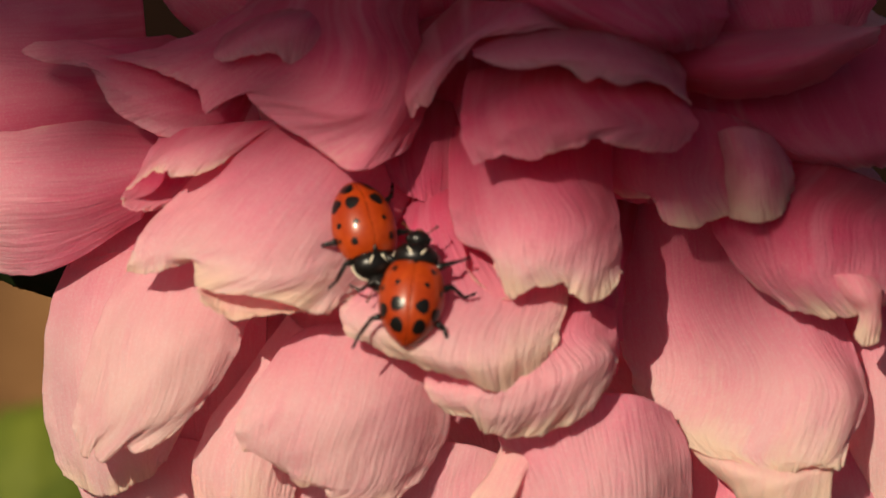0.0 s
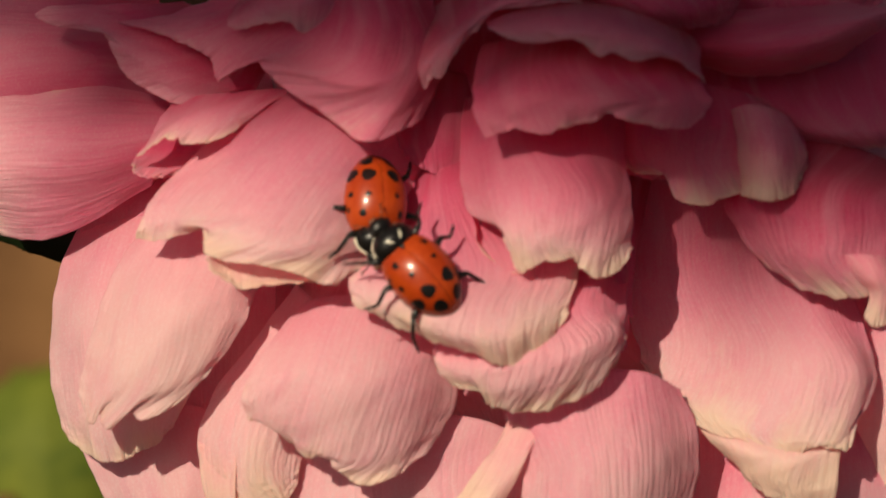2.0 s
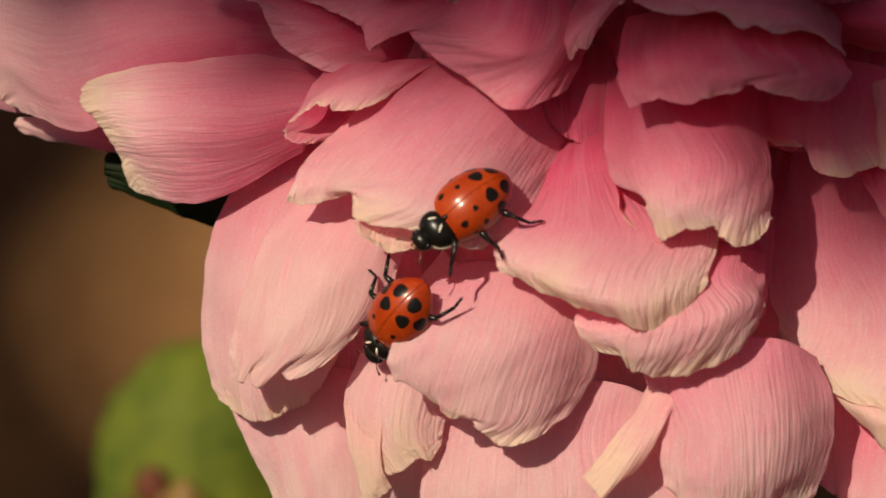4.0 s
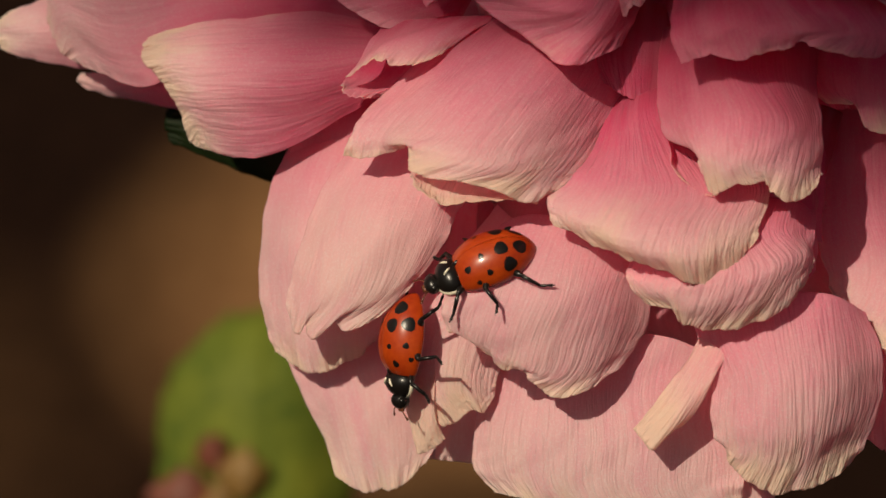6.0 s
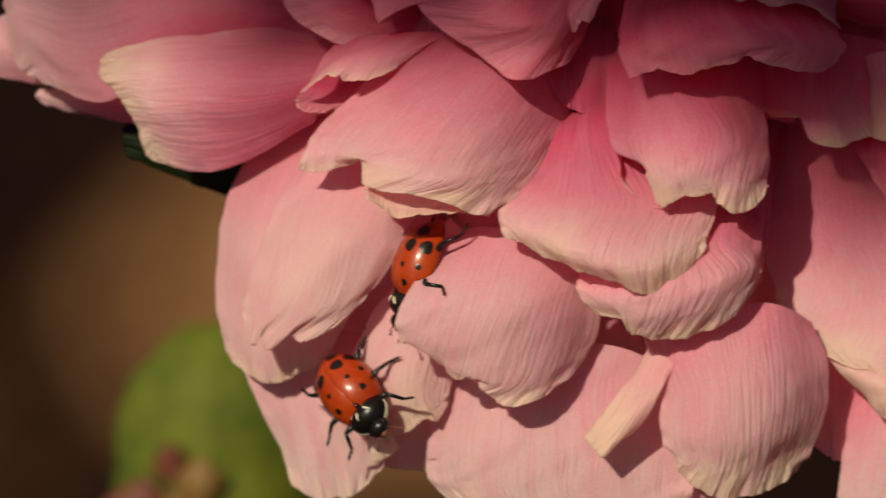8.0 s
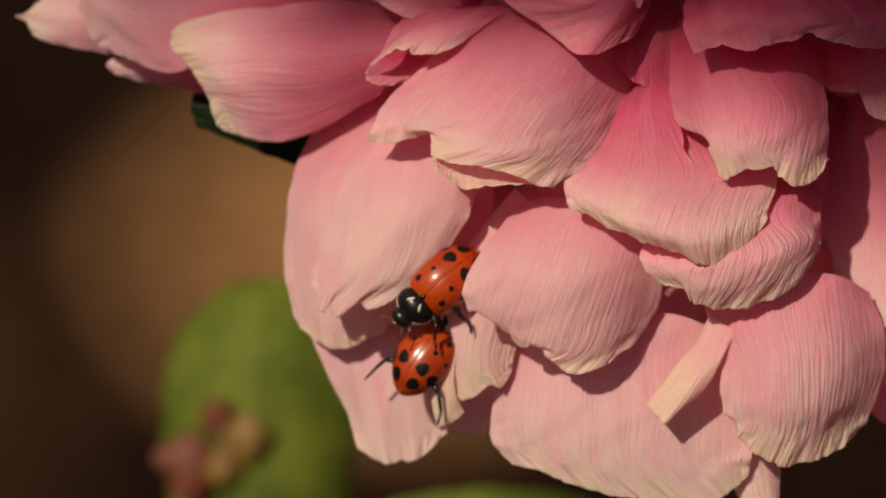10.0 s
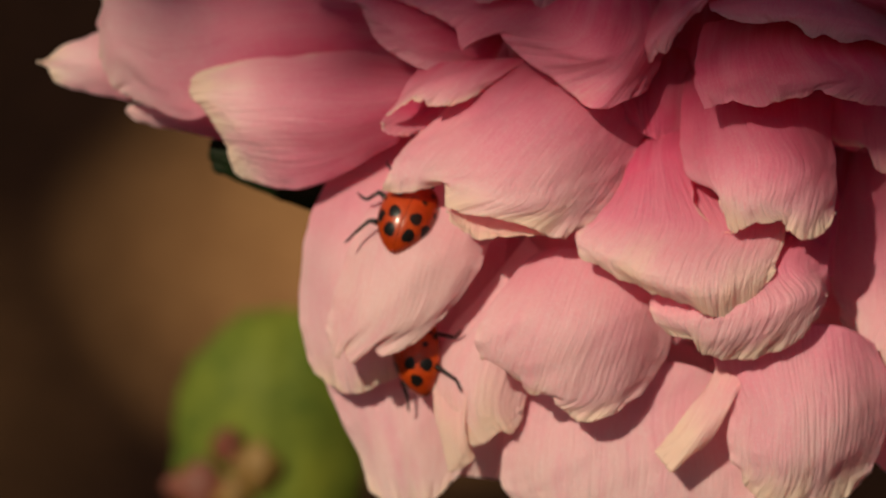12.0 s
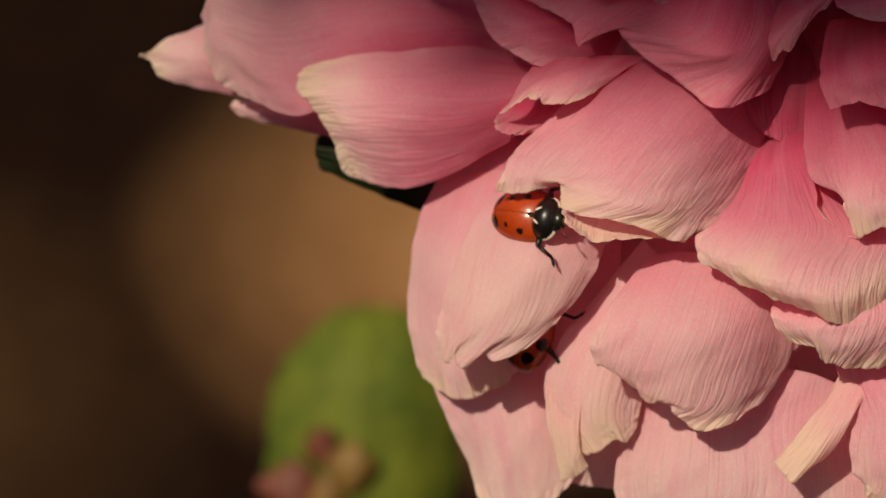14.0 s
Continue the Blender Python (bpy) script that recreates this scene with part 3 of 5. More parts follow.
petal([
        (1.57, 2.4, 1.12,  3.24, 1.6, 1.59,  5.69, 1.3, 1.16,  8.17, 1.6, -0.18,  9.14, 2.6, -1.10),
        (0.20, 1.0, -0.59,  2.33, 0.3, -0.41,  5.06, 0.1, -0.53,  7.53, 0.6, -1.41,  9.29, 2.0, -2.63),
        (-1.00, 0.0, -2.27,  1.43, -0.5, -2.39,  4.46, -0.8, -2.65,  6.92, 0.0, -3.24,  9.17, 2.4, -4.17),
        (-1.41, -0.1, -3.34,  0.84, -0.4, -4.07,  3.58, -0.6, -4.79,  6.34, 0.2, -5.08,  8.56, 2.2, -5.25),
        (-1.22, 0.1, -4.17,  0.56, 0.1, -5.15,  3.16, -0.1, -6.33,  5.76, 0.4, -6.61,  7.79, 1.8, -6.32)],
    rim=(-1.03, 0.2, -4.38,  -0.06, 0.4, -4.61,  0.87, 0.5, -5.52,  1.64, 0.5, -6.42,  2.65, 0.4, -6.35,  3.33, 0.4, -7.19,  4.56, 0.5, -7.88,  5.93, 0.7, -7.54,  7.16, 1.2, -6.77),
    dry=0.5, seed=5, base=0.66, rib=0.7, label='rounded pink petal with a nicked pale tip')
petal([
        (-5.78, 5.0, 5.76,  -4.12, 4.0, 6.39,  -2.30, 3.4, 6.12,  -0.46, 3.4, 4.65,  0.50, 4.0, 2.86),
        (-7.40, 4.8, 3.60,  -5.58, 3.7, 3.94,  -3.46, 3.0, 3.68,  -1.63, 2.7, 2.81,  -0.64, 3.2, 1.78),
        (-8.41, 4.2, 1.45,  -6.72, 2.8, 1.50,  -4.60, 1.6, 1.10,  -2.50, 1.8, 0.70,  -1.13, 2.6, 0.48),
        (-9.11, 3.8, -0.83,  -7.26, 2.2, -1.07,  -5.15, 1.6, -1.31,  -3.35, 1.8, -1.42,  -2.15, 2.4, -1.11),
        (-9.52, 3.8, -2.51,  -7.82, 2.4, -3.04,  -6.01, 1.9, -3.14,  -4.51, 2.0, -2.95,  -3.18, 2.4, -2.33)],
    rim=(-9.47, 3.8, -3.42,  -9.27, 3.6, -4.37,  -8.92, 3.4, -4.75,  -8.60, 3.2, -4.17,  -8.40, 3.0, -4.82,  -8.09, 2.9, -4.84,  -7.26, 2.7, -4.00,  -7.03, 2.6, -3.75,  -6.65, 2.5, -4.52,  -5.99, 2.4, -4.38,  -4.95, 2.4, -3.82,  -4.06, 2.4, -3.13),
    dry=0.25, seed=6, base=0.62, rib=0.5, label='long pale pink petal with a notched tip')
petal([
        (-9.40, 10.0, 6.06,  -7.53, 9.0, 6.39,  -5.34, 8.0, 5.81,  -3.47, 7.6, 4.62),
        (-10.72, 9.2, 3.23,  -8.67, 7.6, 3.27,  -6.19, 6.8, 3.02,  -3.72, 6.8, 2.15),
        (-11.23, 8.8, 0.43,  -9.21, 7.0, 0.49,  -6.43, 6.4, 0.26,  -3.67, 6.6, -0.30),
        (-11.29, 8.6, -2.04,  -9.14, 6.8, -2.26,  -6.68, 6.2, -2.50,  -3.92, 6.6, -2.75),
        (-10.99, 8.4, -4.20,  -9.09, 6.8, -4.72,  -6.93, 6.4, -4.81,  -4.80, 6.8, -4.62)],
    rim=(-10.40, 8.2, -5.66,  -9.54, 7.6, -6.29,  -8.28, 7.2, -6.80,  -7.21, 7.0, -6.52,  -6.00, 6.9, -5.94,  -5.24, 7.0, -5.25),
    dry=0.55, seed=7, base=0.62, rib=0.3, label='pale outer petal with a cream edge')
petal([
        (-10.53, 11.0, -4.57,  -7.94, 9.6, -3.88,  -5.08, 8.8, -3.83,  -2.22, 9.0, -4.43),
        (-9.18, 10.0, -7.72,  -6.92, 8.6, -7.64,  -4.39, 8.2, -7.60,  -1.55, 8.6, -7.89),
        (-7.93, 9.6, -10.23,  -6.25, 8.4, -10.31,  -4.04, 8.2, -10.28,  -1.52, 8.6, -10.10)],
    rim=(-7.19, 9.0, -12.34,  -5.91, 8.6, -13.07,  -4.64, 8.4, -13.04,  -3.54, 8.4, -12.71,  -2.51, 8.6, -11.54),
    dry=0.4, seed=8, base=0.6, rib=0.3, label='pale outer petal hanging low')
petal([
        (1.45, 5.4, 2.12,  2.21, 4.8, 1.38,  3.29, 4.6, 0.49),
        (-0.48, 5.0, -0.20,  0.59, 4.2, -1.08,  2.12, 4.2, -1.95),
        (-2.55, 4.9, -2.83,  -1.18, 3.9, -3.23,  0.64, 3.8, -3.79,  2.19, 4.4, -4.68),
        (-3.68, 4.9, -5.29,  -2.04, 3.7, -5.66,  -0.07, 3.6, -5.92,  1.62, 4.4, -6.21),
        (-3.51, 4.9, -7.27,  -1.99, 3.8, -7.63,  -0.18, 3.7, -7.59,  1.34, 4.4, -7.28)],
    rim=(-2.26, 4.6, -9.05,  -1.50, 4.2, -9.49,  -0.75, 4.0, -9.28,  0.15, 4.0, -8.59,  0.76, 4.2, -8.71,  1.35, 4.6, -7.59),
    dry=0.8, seed=9, base=0.72, rib=0.8, label='narrow pink petal with a withered tan tip',
    fold=[
        (-3.67, 4.8, -5.74,  -2.94, 4.4, -6.02,  -1.72, 3.6, -6.26),
        (-3.43, 4.8, -8.17,  -2.73, 4.2, -8.28,  -1.83, 3.7, -8.38),
        (-2.99, 4.8, -10.14,  -2.39, 4.4, -10.10,  -1.71, 4.0, -9.30),
        (-2.79, 4.9, -10.96,  -2.07, 4.7, -10.75,  -1.27, 4.6, -10.12)])
petal([
        (1.54, 5.0, -5.56,  4.30, 4.0, -4.88,  7.38, 3.6, -4.52,  10.45, 3.2, -4.79,  13.26, 3.4, -5.99),
        (0.58, 5.6, -8.08,  3.41, 4.0, -7.68,  6.48, 3.4, -7.31,  9.86, 3.0, -7.56,  13.58, 3.2, -8.45),
        (0.14, 5.4, -10.26,  3.12, 3.4, -10.13,  6.49, 2.8, -10.06,  10.18, 2.6, -10.32,  14.21, 2.8, -10.89),
        (0.31, 5.2, -11.80,  3.14, 3.4, -12.14,  6.53, 2.8, -12.68,  10.22, 2.6, -12.78,  14.23, 2.8, -12.43)],
    rim=(1.25, 4.6, -12.94,  2.70, 3.8, -13.19,  4.25, 3.4, -13.83,  6.25, 3.2, -14.41,  8.41, 3.0, -14.74,  10.26, 3.0, -14.93,  12.11, 3.0, -14.85,  13.18, 3.0, -14.25,  14.10, 3.0, -13.37),
    dry=0.55, seed=10, base=0.68, rib=0.9, label='wide pale petal at the base of the bloom')
petal([
        (11.46, 2.2, -3.52,  13.67, 0.9, -2.71,  16.08, 0.6, -2.37,  18.55, 0.9, -2.50,  20.52, 2.2, -3.41),
        (11.89, 1.4, -5.04,  13.94, 0.1, -4.83,  16.35, -0.2, -4.64,  18.83, 0.3, -4.77,  21.31, 2.2, -5.70),
        (12.55, 0.8, -6.69,  14.53, -0.6, -6.93,  16.62, -1.0, -6.89,  18.97, -0.2, -7.04,  21.38, 2.6, -7.71),
        (12.38, 0.6, -8.52,  14.55, -0.7, -9.20,  16.66, -0.9, -9.32,  18.71, 0.0, -9.18,  20.94, 2.6, -9.26),
        (12.58, 0.7, -9.74,  14.61, -0.2, -10.74,  16.44, -0.2, -11.02,  18.34, 0.8, -10.74,  20.34, 2.6, -10.34)],
    rim=(13.15, 0.8, -10.50,  13.46, 0.7, -11.32,  14.68, 0.5, -12.30,  15.76, 0.6, -12.78,  17.16, 1.0, -12.54,  18.58, 1.6, -12.07,  19.72, 2.4, -11.33),
    dry=0.75, seed=11, base=0.58, rib=1.3, label='large ribbed petal with a folded tan flap',
    fold=[
        (11.89, 1.4, -4.73,  12.63, 1.0, -4.86,  13.36, 0.4, -5.30),
        (10.52, 1.0, -6.88,  11.39, 0.2, -7.15,  12.52, 0.2, -6.83),
        (9.46, 0.8, -8.26,  10.48, -0.2, -8.67,  11.42, 0.2, -8.82),
        (8.43, 0.8, -9.43,  8.85, 0.4, -9.99,  9.46, 0.2, -10.52,  10.22, 0.4, -9.76)])
petal([
        (18.47, 7.0, 8.11,  20.72, 6.0, 8.29,  23.50, 5.0, 7.87,  26.37, 5.0, 7.20,  28.64, 5.0, 6.11),
        (18.18, 6.6, 4.92,  20.84, 5.4, 5.10,  23.86, 4.0, 4.82,  26.86, 3.0, 3.70,  29.09, 3.0, 1.90),
        (18.14, 6.4, 2.02,  20.99, 5.2, 1.92,  24.22, 3.2, 1.51,  27.17, 1.8, 0.55,  29.91, 2.4, -0.69),
        (18.37, 6.0, -0.30,  20.85, 4.8, -0.66,  24.05, 2.6, -1.33,  26.97, 1.0, -1.98,  29.22, 1.0, -2.63,  30.43, 2.6, -2.70),
        (18.80, 5.4, -1.52,  20.73, 4.2, -2.37,  23.62, 2.0, -3.57,  26.53, 0.4, -4.21,  28.81, 0.6, -4.44,  29.98, 1.8, -4.09),
        (18.80, 5.0, -2.17,  19.82, 4.0, -3.34,  21.91, 2.4, -4.66,  24.28, 1.0, -5.55,  26.72, 0.2, -6.04,  28.30, 0.4, -6.11,  29.11, 1.0, -5.45)],
    rim=(19.55, 4.2, -3.19,  20.82, 3.0, -4.63,  21.69, 2.0, -5.49,  23.16, 1.2, -5.94,  24.79, 0.8, -6.47,  26.04, 0.7, -6.88,  27.03, 0.5, -6.34,  28.42, 0.4, -6.59,  28.79, 0.6, -6.44),
    dry=0.88, seed=12, base=0.26, rib=0.7, label='broad petal with a thick withered cream end',
    fold=[
        (21.25, 3.0, -4.79,  23.21, 1.6, -5.53,  25.96, 1.0, -6.18,  28.52, 1.0, -6.14),
        (21.60, 2.6, -5.65,  23.40, 1.0, -6.51,  25.86, 0.4, -7.00,  28.32, 0.8, -6.83),
        (22.55, 2.4, -6.53,  23.69, 1.4, -7.52,  25.56, 0.6, -8.12,  28.09, 1.0, -8.52),
        (23.23, 2.4, -7.26,  24.26, 1.8, -8.55,  25.87, 1.2, -9.15,  27.88, 1.4, -9.24)])
petal([
        (25.44, 4.0, 8.64,  27.63, 3.0, 8.95,  29.85, 2.6, 8.43,  32.17, 3.0, 7.51,  34.30, 4.0, 6.60),
        (22.99, 2.0, 6.24,  25.26, 0.6, 6.55,  27.68, -0.4, 6.44,  30.26, 0.0, 5.94,  33.56, 1.4, 5.14),
        (23.29, 1.4, 4.66,  25.37, -0.2, 4.42,  27.49, -1.2, 4.19,  30.10, -0.6, 3.96,  33.41, 0.8, 3.72),
        (24.33, 1.0, 3.15,  25.85, -0.4, 2.85,  27.72, -1.2, 2.64,  30.05, -0.6, 2.70,  33.05, 0.6, 2.60)],
    rim=(25.82, 0.8, 1.96,  26.99, 0.2, 1.24,  28.63, -0.2, 0.98,  29.75, -0.3, 1.08,  30.45, -0.4, 1.42,  31.50, 0.0, 1.53),
    dry=0.5, seed=13, pale=0.70, rib=0.9, label='petal with a curled, withered corner',
    fold=[
        (27.92, -0.8, 3.06,  29.39, -1.4, 3.14,  30.43, -1.0, 2.91),
        (29.15, -0.8, 1.89,  29.89, -1.6, 2.00,  30.82, -1.0, 2.11),
        (29.76, -0.6, 1.03,  30.19, -1.2, 1.12,  30.71, -0.8, 0.71),
        (29.44, -0.2, 0.14,  29.93, -0.6, -0.49,  30.70, -0.4, -0.13)])
petal([
        (-4.24, 7.0, 11.65,  -4.81, 5.4, 10.05,  -5.24, 5.6, 8.68,  -5.83, 6.5, 7.31),
        (-7.64, 7.6, 12.37,  -8.17, 5.6, 10.29,  -8.59, 5.4, 8.45,  -9.03, 6.2, 6.93,  -9.32, 7.2, 5.41),
        (-11.03, 8.0, 12.22,  -11.54, 6.0, 10.23,  -11.95, 5.6, 8.38,  -11.93, 6.4, 6.56,  -11.62, 7.4, 4.59),
        (-14.13, 8.4, 11.90,  -14.33, 6.8, 10.20,  -14.27, 6.4, 8.35,  -13.95, 6.9, 6.68,  -13.18, 7.8, 4.84),
        (-16.29, 8.6, 11.46,  -16.21, 7.6, 10.19,  -15.54, 7.2, 8.50,  -14.90, 7.4, 6.82,  -14.21, 8.1, 5.12)],
    rim=(-17.28, 8.7, 11.13,  -17.66, 8.5, 10.50,  -17.48, 8.3, 9.81,  -16.74, 8.1, 8.83,  -16.13, 8.0, 8.23,  -15.55, 8.0, 6.88,  -15.09, 8.1, 5.66,  -14.53, 8.2, 5.18),
    dry=0.9, seed=21, base=0.3, rib=0.9, label='big pink petal with a crinkled cream end')
petal([
        (-6.21, 9.0, 16.94,  -6.75, 7.6, 14.08,  -7.64, 9.0, 11.34),
        (-12.43, 9.6, 17.16,  -12.92, 8.0, 13.97,  -13.51, 9.0, 10.60),
        (-18.08, 10.4, 17.41,  -18.55, 9.0, 14.21,  -18.49, 9.2, 11.12,  -17.55, 10.0, 8.53),
        (-21.56, 11.0, 17.37,  -22.22, 10.2, 14.82,  -21.68, 10.0, 12.02,  -20.10, 10.6, 9.33)],
    rim=(-22.66, 11.3, 16.75,  -23.06, 11.1, 14.22,  -22.88, 11.0, 12.03,  -22.28, 11.0, 10.48,  -21.33, 11.0, 9.78),
    dry=0.25, seed=22, base=0.2, rib=0.3, label='pale pink petal, softly rounded')
petal([
        (-18.14, 13.0, 13.16,  -18.38, 12.4, 11.24,  -18.69, 13.0, 9.37),
        (-21.94, 13.0, 13.71,  -21.82, 12.0, 11.78,  -21.86, 13.0, 9.77),
        (-24.30, 13.0, 13.09,  -24.37, 12.4, 11.74,  -24.23, 13.0, 10.19)],
    rim=(-25.55, 13.0, 12.53,  -26.15, 12.8, 11.88,  -26.72, 12.9, 11.71,  -26.05, 12.9, 11.41,  -25.80, 13.0, 10.79,  -25.03, 13.0, 10.40),
    dry=0.6, seed=23, base=0.45, rib=0.4, label='petal with a sharp cream tip')
petal([
        (-15.57, 13.5, 9.76,  -15.51, 13.0, 8.49,  -15.51, 13.5, 7.40),
        (-18.73, 13.5, 9.70,  -18.99, 13.0, 8.73,  -18.70, 13.6, 7.96)],
    rim=(-21.10, 13.5, 9.49,  -21.62, 13.4, 9.13,  -21.08, 13.5, 8.54),
    dry=0.2, seed=24, base=0.4, rib=0.3)
petal([
        (-7.29, 8.6, 10.10,  -5.12, 8.4, 9.52,  -2.63, 8.0, 8.33),
        (-9.10, 9.0, 7.29,  -6.60, 8.2, 6.86,  -3.50, 7.6, 6.15)],
    rim=(-9.83, 9.6, 4.65,  -7.48, 8.6, 4.38,  -5.93, 8.2, 4.26,  -4.07, 7.6, 4.14),
    dry=0.0, seed=61, base=0.4, pale=0.7, rib=0.3)
petal([
        (19.90, 7.2, -0.94,  22.75, 6.6, -1.04,  25.52, 6.0, -2.87),
        (20.43, 6.4, -4.43,  22.81, 5.8, -5.08,  26.19, 5.2, -5.76)],
    rim=(20.64, 6.2, -9.92,  22.29, 5.7, -10.97,  24.00, 5.5, -11.02,  25.75, 5.4, -10.36),
    dry=0.0, seed=62, base=0.5, pale=0.7, rib=0.3)
# petals deeper in the bloom, their shade put into the crimson by a low pale
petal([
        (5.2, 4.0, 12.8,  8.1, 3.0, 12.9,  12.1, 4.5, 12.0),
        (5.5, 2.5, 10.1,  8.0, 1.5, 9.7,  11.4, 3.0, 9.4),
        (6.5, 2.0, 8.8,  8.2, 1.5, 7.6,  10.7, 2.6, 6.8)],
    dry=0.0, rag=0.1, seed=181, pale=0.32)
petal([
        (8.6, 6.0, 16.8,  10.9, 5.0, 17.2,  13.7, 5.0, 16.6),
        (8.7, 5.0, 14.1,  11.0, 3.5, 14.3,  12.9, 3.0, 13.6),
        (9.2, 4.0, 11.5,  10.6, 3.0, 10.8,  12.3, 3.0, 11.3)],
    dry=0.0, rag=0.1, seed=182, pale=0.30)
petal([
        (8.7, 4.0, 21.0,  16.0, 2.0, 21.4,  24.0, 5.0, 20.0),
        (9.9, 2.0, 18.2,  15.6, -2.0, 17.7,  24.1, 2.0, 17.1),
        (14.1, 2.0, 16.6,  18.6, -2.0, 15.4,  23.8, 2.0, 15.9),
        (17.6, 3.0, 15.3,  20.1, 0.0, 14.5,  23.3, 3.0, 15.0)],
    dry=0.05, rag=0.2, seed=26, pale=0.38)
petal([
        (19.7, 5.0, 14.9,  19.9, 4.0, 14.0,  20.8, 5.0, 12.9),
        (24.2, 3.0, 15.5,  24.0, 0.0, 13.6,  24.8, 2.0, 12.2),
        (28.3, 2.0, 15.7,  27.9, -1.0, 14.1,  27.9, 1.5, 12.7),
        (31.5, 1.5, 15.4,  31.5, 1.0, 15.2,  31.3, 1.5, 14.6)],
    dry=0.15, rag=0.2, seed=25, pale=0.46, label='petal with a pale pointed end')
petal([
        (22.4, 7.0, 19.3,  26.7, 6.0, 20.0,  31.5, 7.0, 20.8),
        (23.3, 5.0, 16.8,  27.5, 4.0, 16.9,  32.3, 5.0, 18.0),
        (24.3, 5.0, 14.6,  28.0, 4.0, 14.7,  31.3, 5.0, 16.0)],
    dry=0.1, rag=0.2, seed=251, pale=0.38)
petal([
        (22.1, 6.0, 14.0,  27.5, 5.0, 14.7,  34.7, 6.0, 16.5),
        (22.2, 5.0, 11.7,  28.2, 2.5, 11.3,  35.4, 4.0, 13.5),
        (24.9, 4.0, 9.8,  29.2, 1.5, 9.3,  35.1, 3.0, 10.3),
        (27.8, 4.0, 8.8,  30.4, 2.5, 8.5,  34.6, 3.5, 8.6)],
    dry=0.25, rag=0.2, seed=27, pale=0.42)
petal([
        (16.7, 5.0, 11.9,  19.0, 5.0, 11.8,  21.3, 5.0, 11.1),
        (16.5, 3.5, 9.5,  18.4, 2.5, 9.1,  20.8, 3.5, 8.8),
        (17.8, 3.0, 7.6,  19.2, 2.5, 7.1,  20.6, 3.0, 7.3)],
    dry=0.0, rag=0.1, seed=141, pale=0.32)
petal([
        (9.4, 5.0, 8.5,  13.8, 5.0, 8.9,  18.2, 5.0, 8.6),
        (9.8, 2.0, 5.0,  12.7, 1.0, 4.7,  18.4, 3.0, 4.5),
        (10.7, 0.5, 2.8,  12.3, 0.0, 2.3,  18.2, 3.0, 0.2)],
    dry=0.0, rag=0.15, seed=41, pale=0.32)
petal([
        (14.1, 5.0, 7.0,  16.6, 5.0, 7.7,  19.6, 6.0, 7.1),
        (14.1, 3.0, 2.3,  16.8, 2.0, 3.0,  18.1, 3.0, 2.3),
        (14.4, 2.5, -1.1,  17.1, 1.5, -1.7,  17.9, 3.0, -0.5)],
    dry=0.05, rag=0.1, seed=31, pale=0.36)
petal([
        (-4.8, 11.0, -5.8,  -0.9, 10.0, -5.7,  3.5, 10.0, -6.3),
        (-5.0, 10.0, -8.6,  -0.9, 9.0, -8.5,  4.2, 9.0, -9.4),
        (-4.7, 10.0, -11.2,  -1.5, 9.5, -11.4,  2.6, 9.5, -12.0)],
    dry=0.1, rag=0.1, seed=81, base=0.7)
petal([
        (13.1, 5.0, -10.4,  14.3, 4.0, -10.3,  16.2, 4.5, -10.6),
        (12.9, 4.4, -12.5,  14.3, 3.6, -12.8,  15.9, 4.2, -12.8),
        (13.7, 4.2, -15.3,  14.9, 3.6, -15.6,  15.9, 4.0, -15.3)],
    dry=1, rag=0.2, seed=101, base=0.75, label='small withered tan petal end')
petal([
        (23.6, 6.0, -4.2,  26.5, 5.0, -3.6,  31.5, 6.0, -4.2),
        (22.9, 5.0, -7.8,  26.4, 3.5, -7.2,  32.6, 5.0, -8.1),
        (22.2, 5.0, -11.2,  26.4, 3.5, -11.1,  32.6, 5.0, -11.4),
        (22.1, 5.0, -13.3,  25.3, 4.0, -14.6,  30.8, 5.0, -14.1)],
    dry=0.15, rag=0.15, seed=29, base=0.4)
petal([
        (28.1, 6.0, 3.4,  31.1, 5.0, 3.6,  35.3, 6.0, 3.1),
        (29.0, 5.0, -0.7,  31.9, 3.0, -0.8,  36.6, 4.0, -1.5),
        (29.1, 5.0, -4.7,  32.3, 3.0, -5.1,  37.0, 4.0, -5.3),
        (29.6, 5.0, -7.9,  32.3, 4.0, -8.8,  35.8, 4.5, -8.4)],
    dry=0.2, rag=0.15, seed=30, base=0.3)
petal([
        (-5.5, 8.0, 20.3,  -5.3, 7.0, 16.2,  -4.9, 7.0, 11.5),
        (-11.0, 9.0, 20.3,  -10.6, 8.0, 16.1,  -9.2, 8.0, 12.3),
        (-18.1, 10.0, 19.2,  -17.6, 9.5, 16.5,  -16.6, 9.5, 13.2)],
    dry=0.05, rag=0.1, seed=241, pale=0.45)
petal([
        (-4.5, 8.5, 3.4,  -2.5, 8.5, 3.7,  0.4, 8.5, 3.4),
        (-5.3, 9.6, -0.3,  -2.8, 9.2, -0.4,  0.1, 9.2, -0.4),
        (-5.0, 10.0, -5.0,  -2.9, 9.6, -5.6,  -0.6, 9.6, -5.0)],
    dry=0.1, rag=0.1, seed=82, base=0.75, pale=0.73)

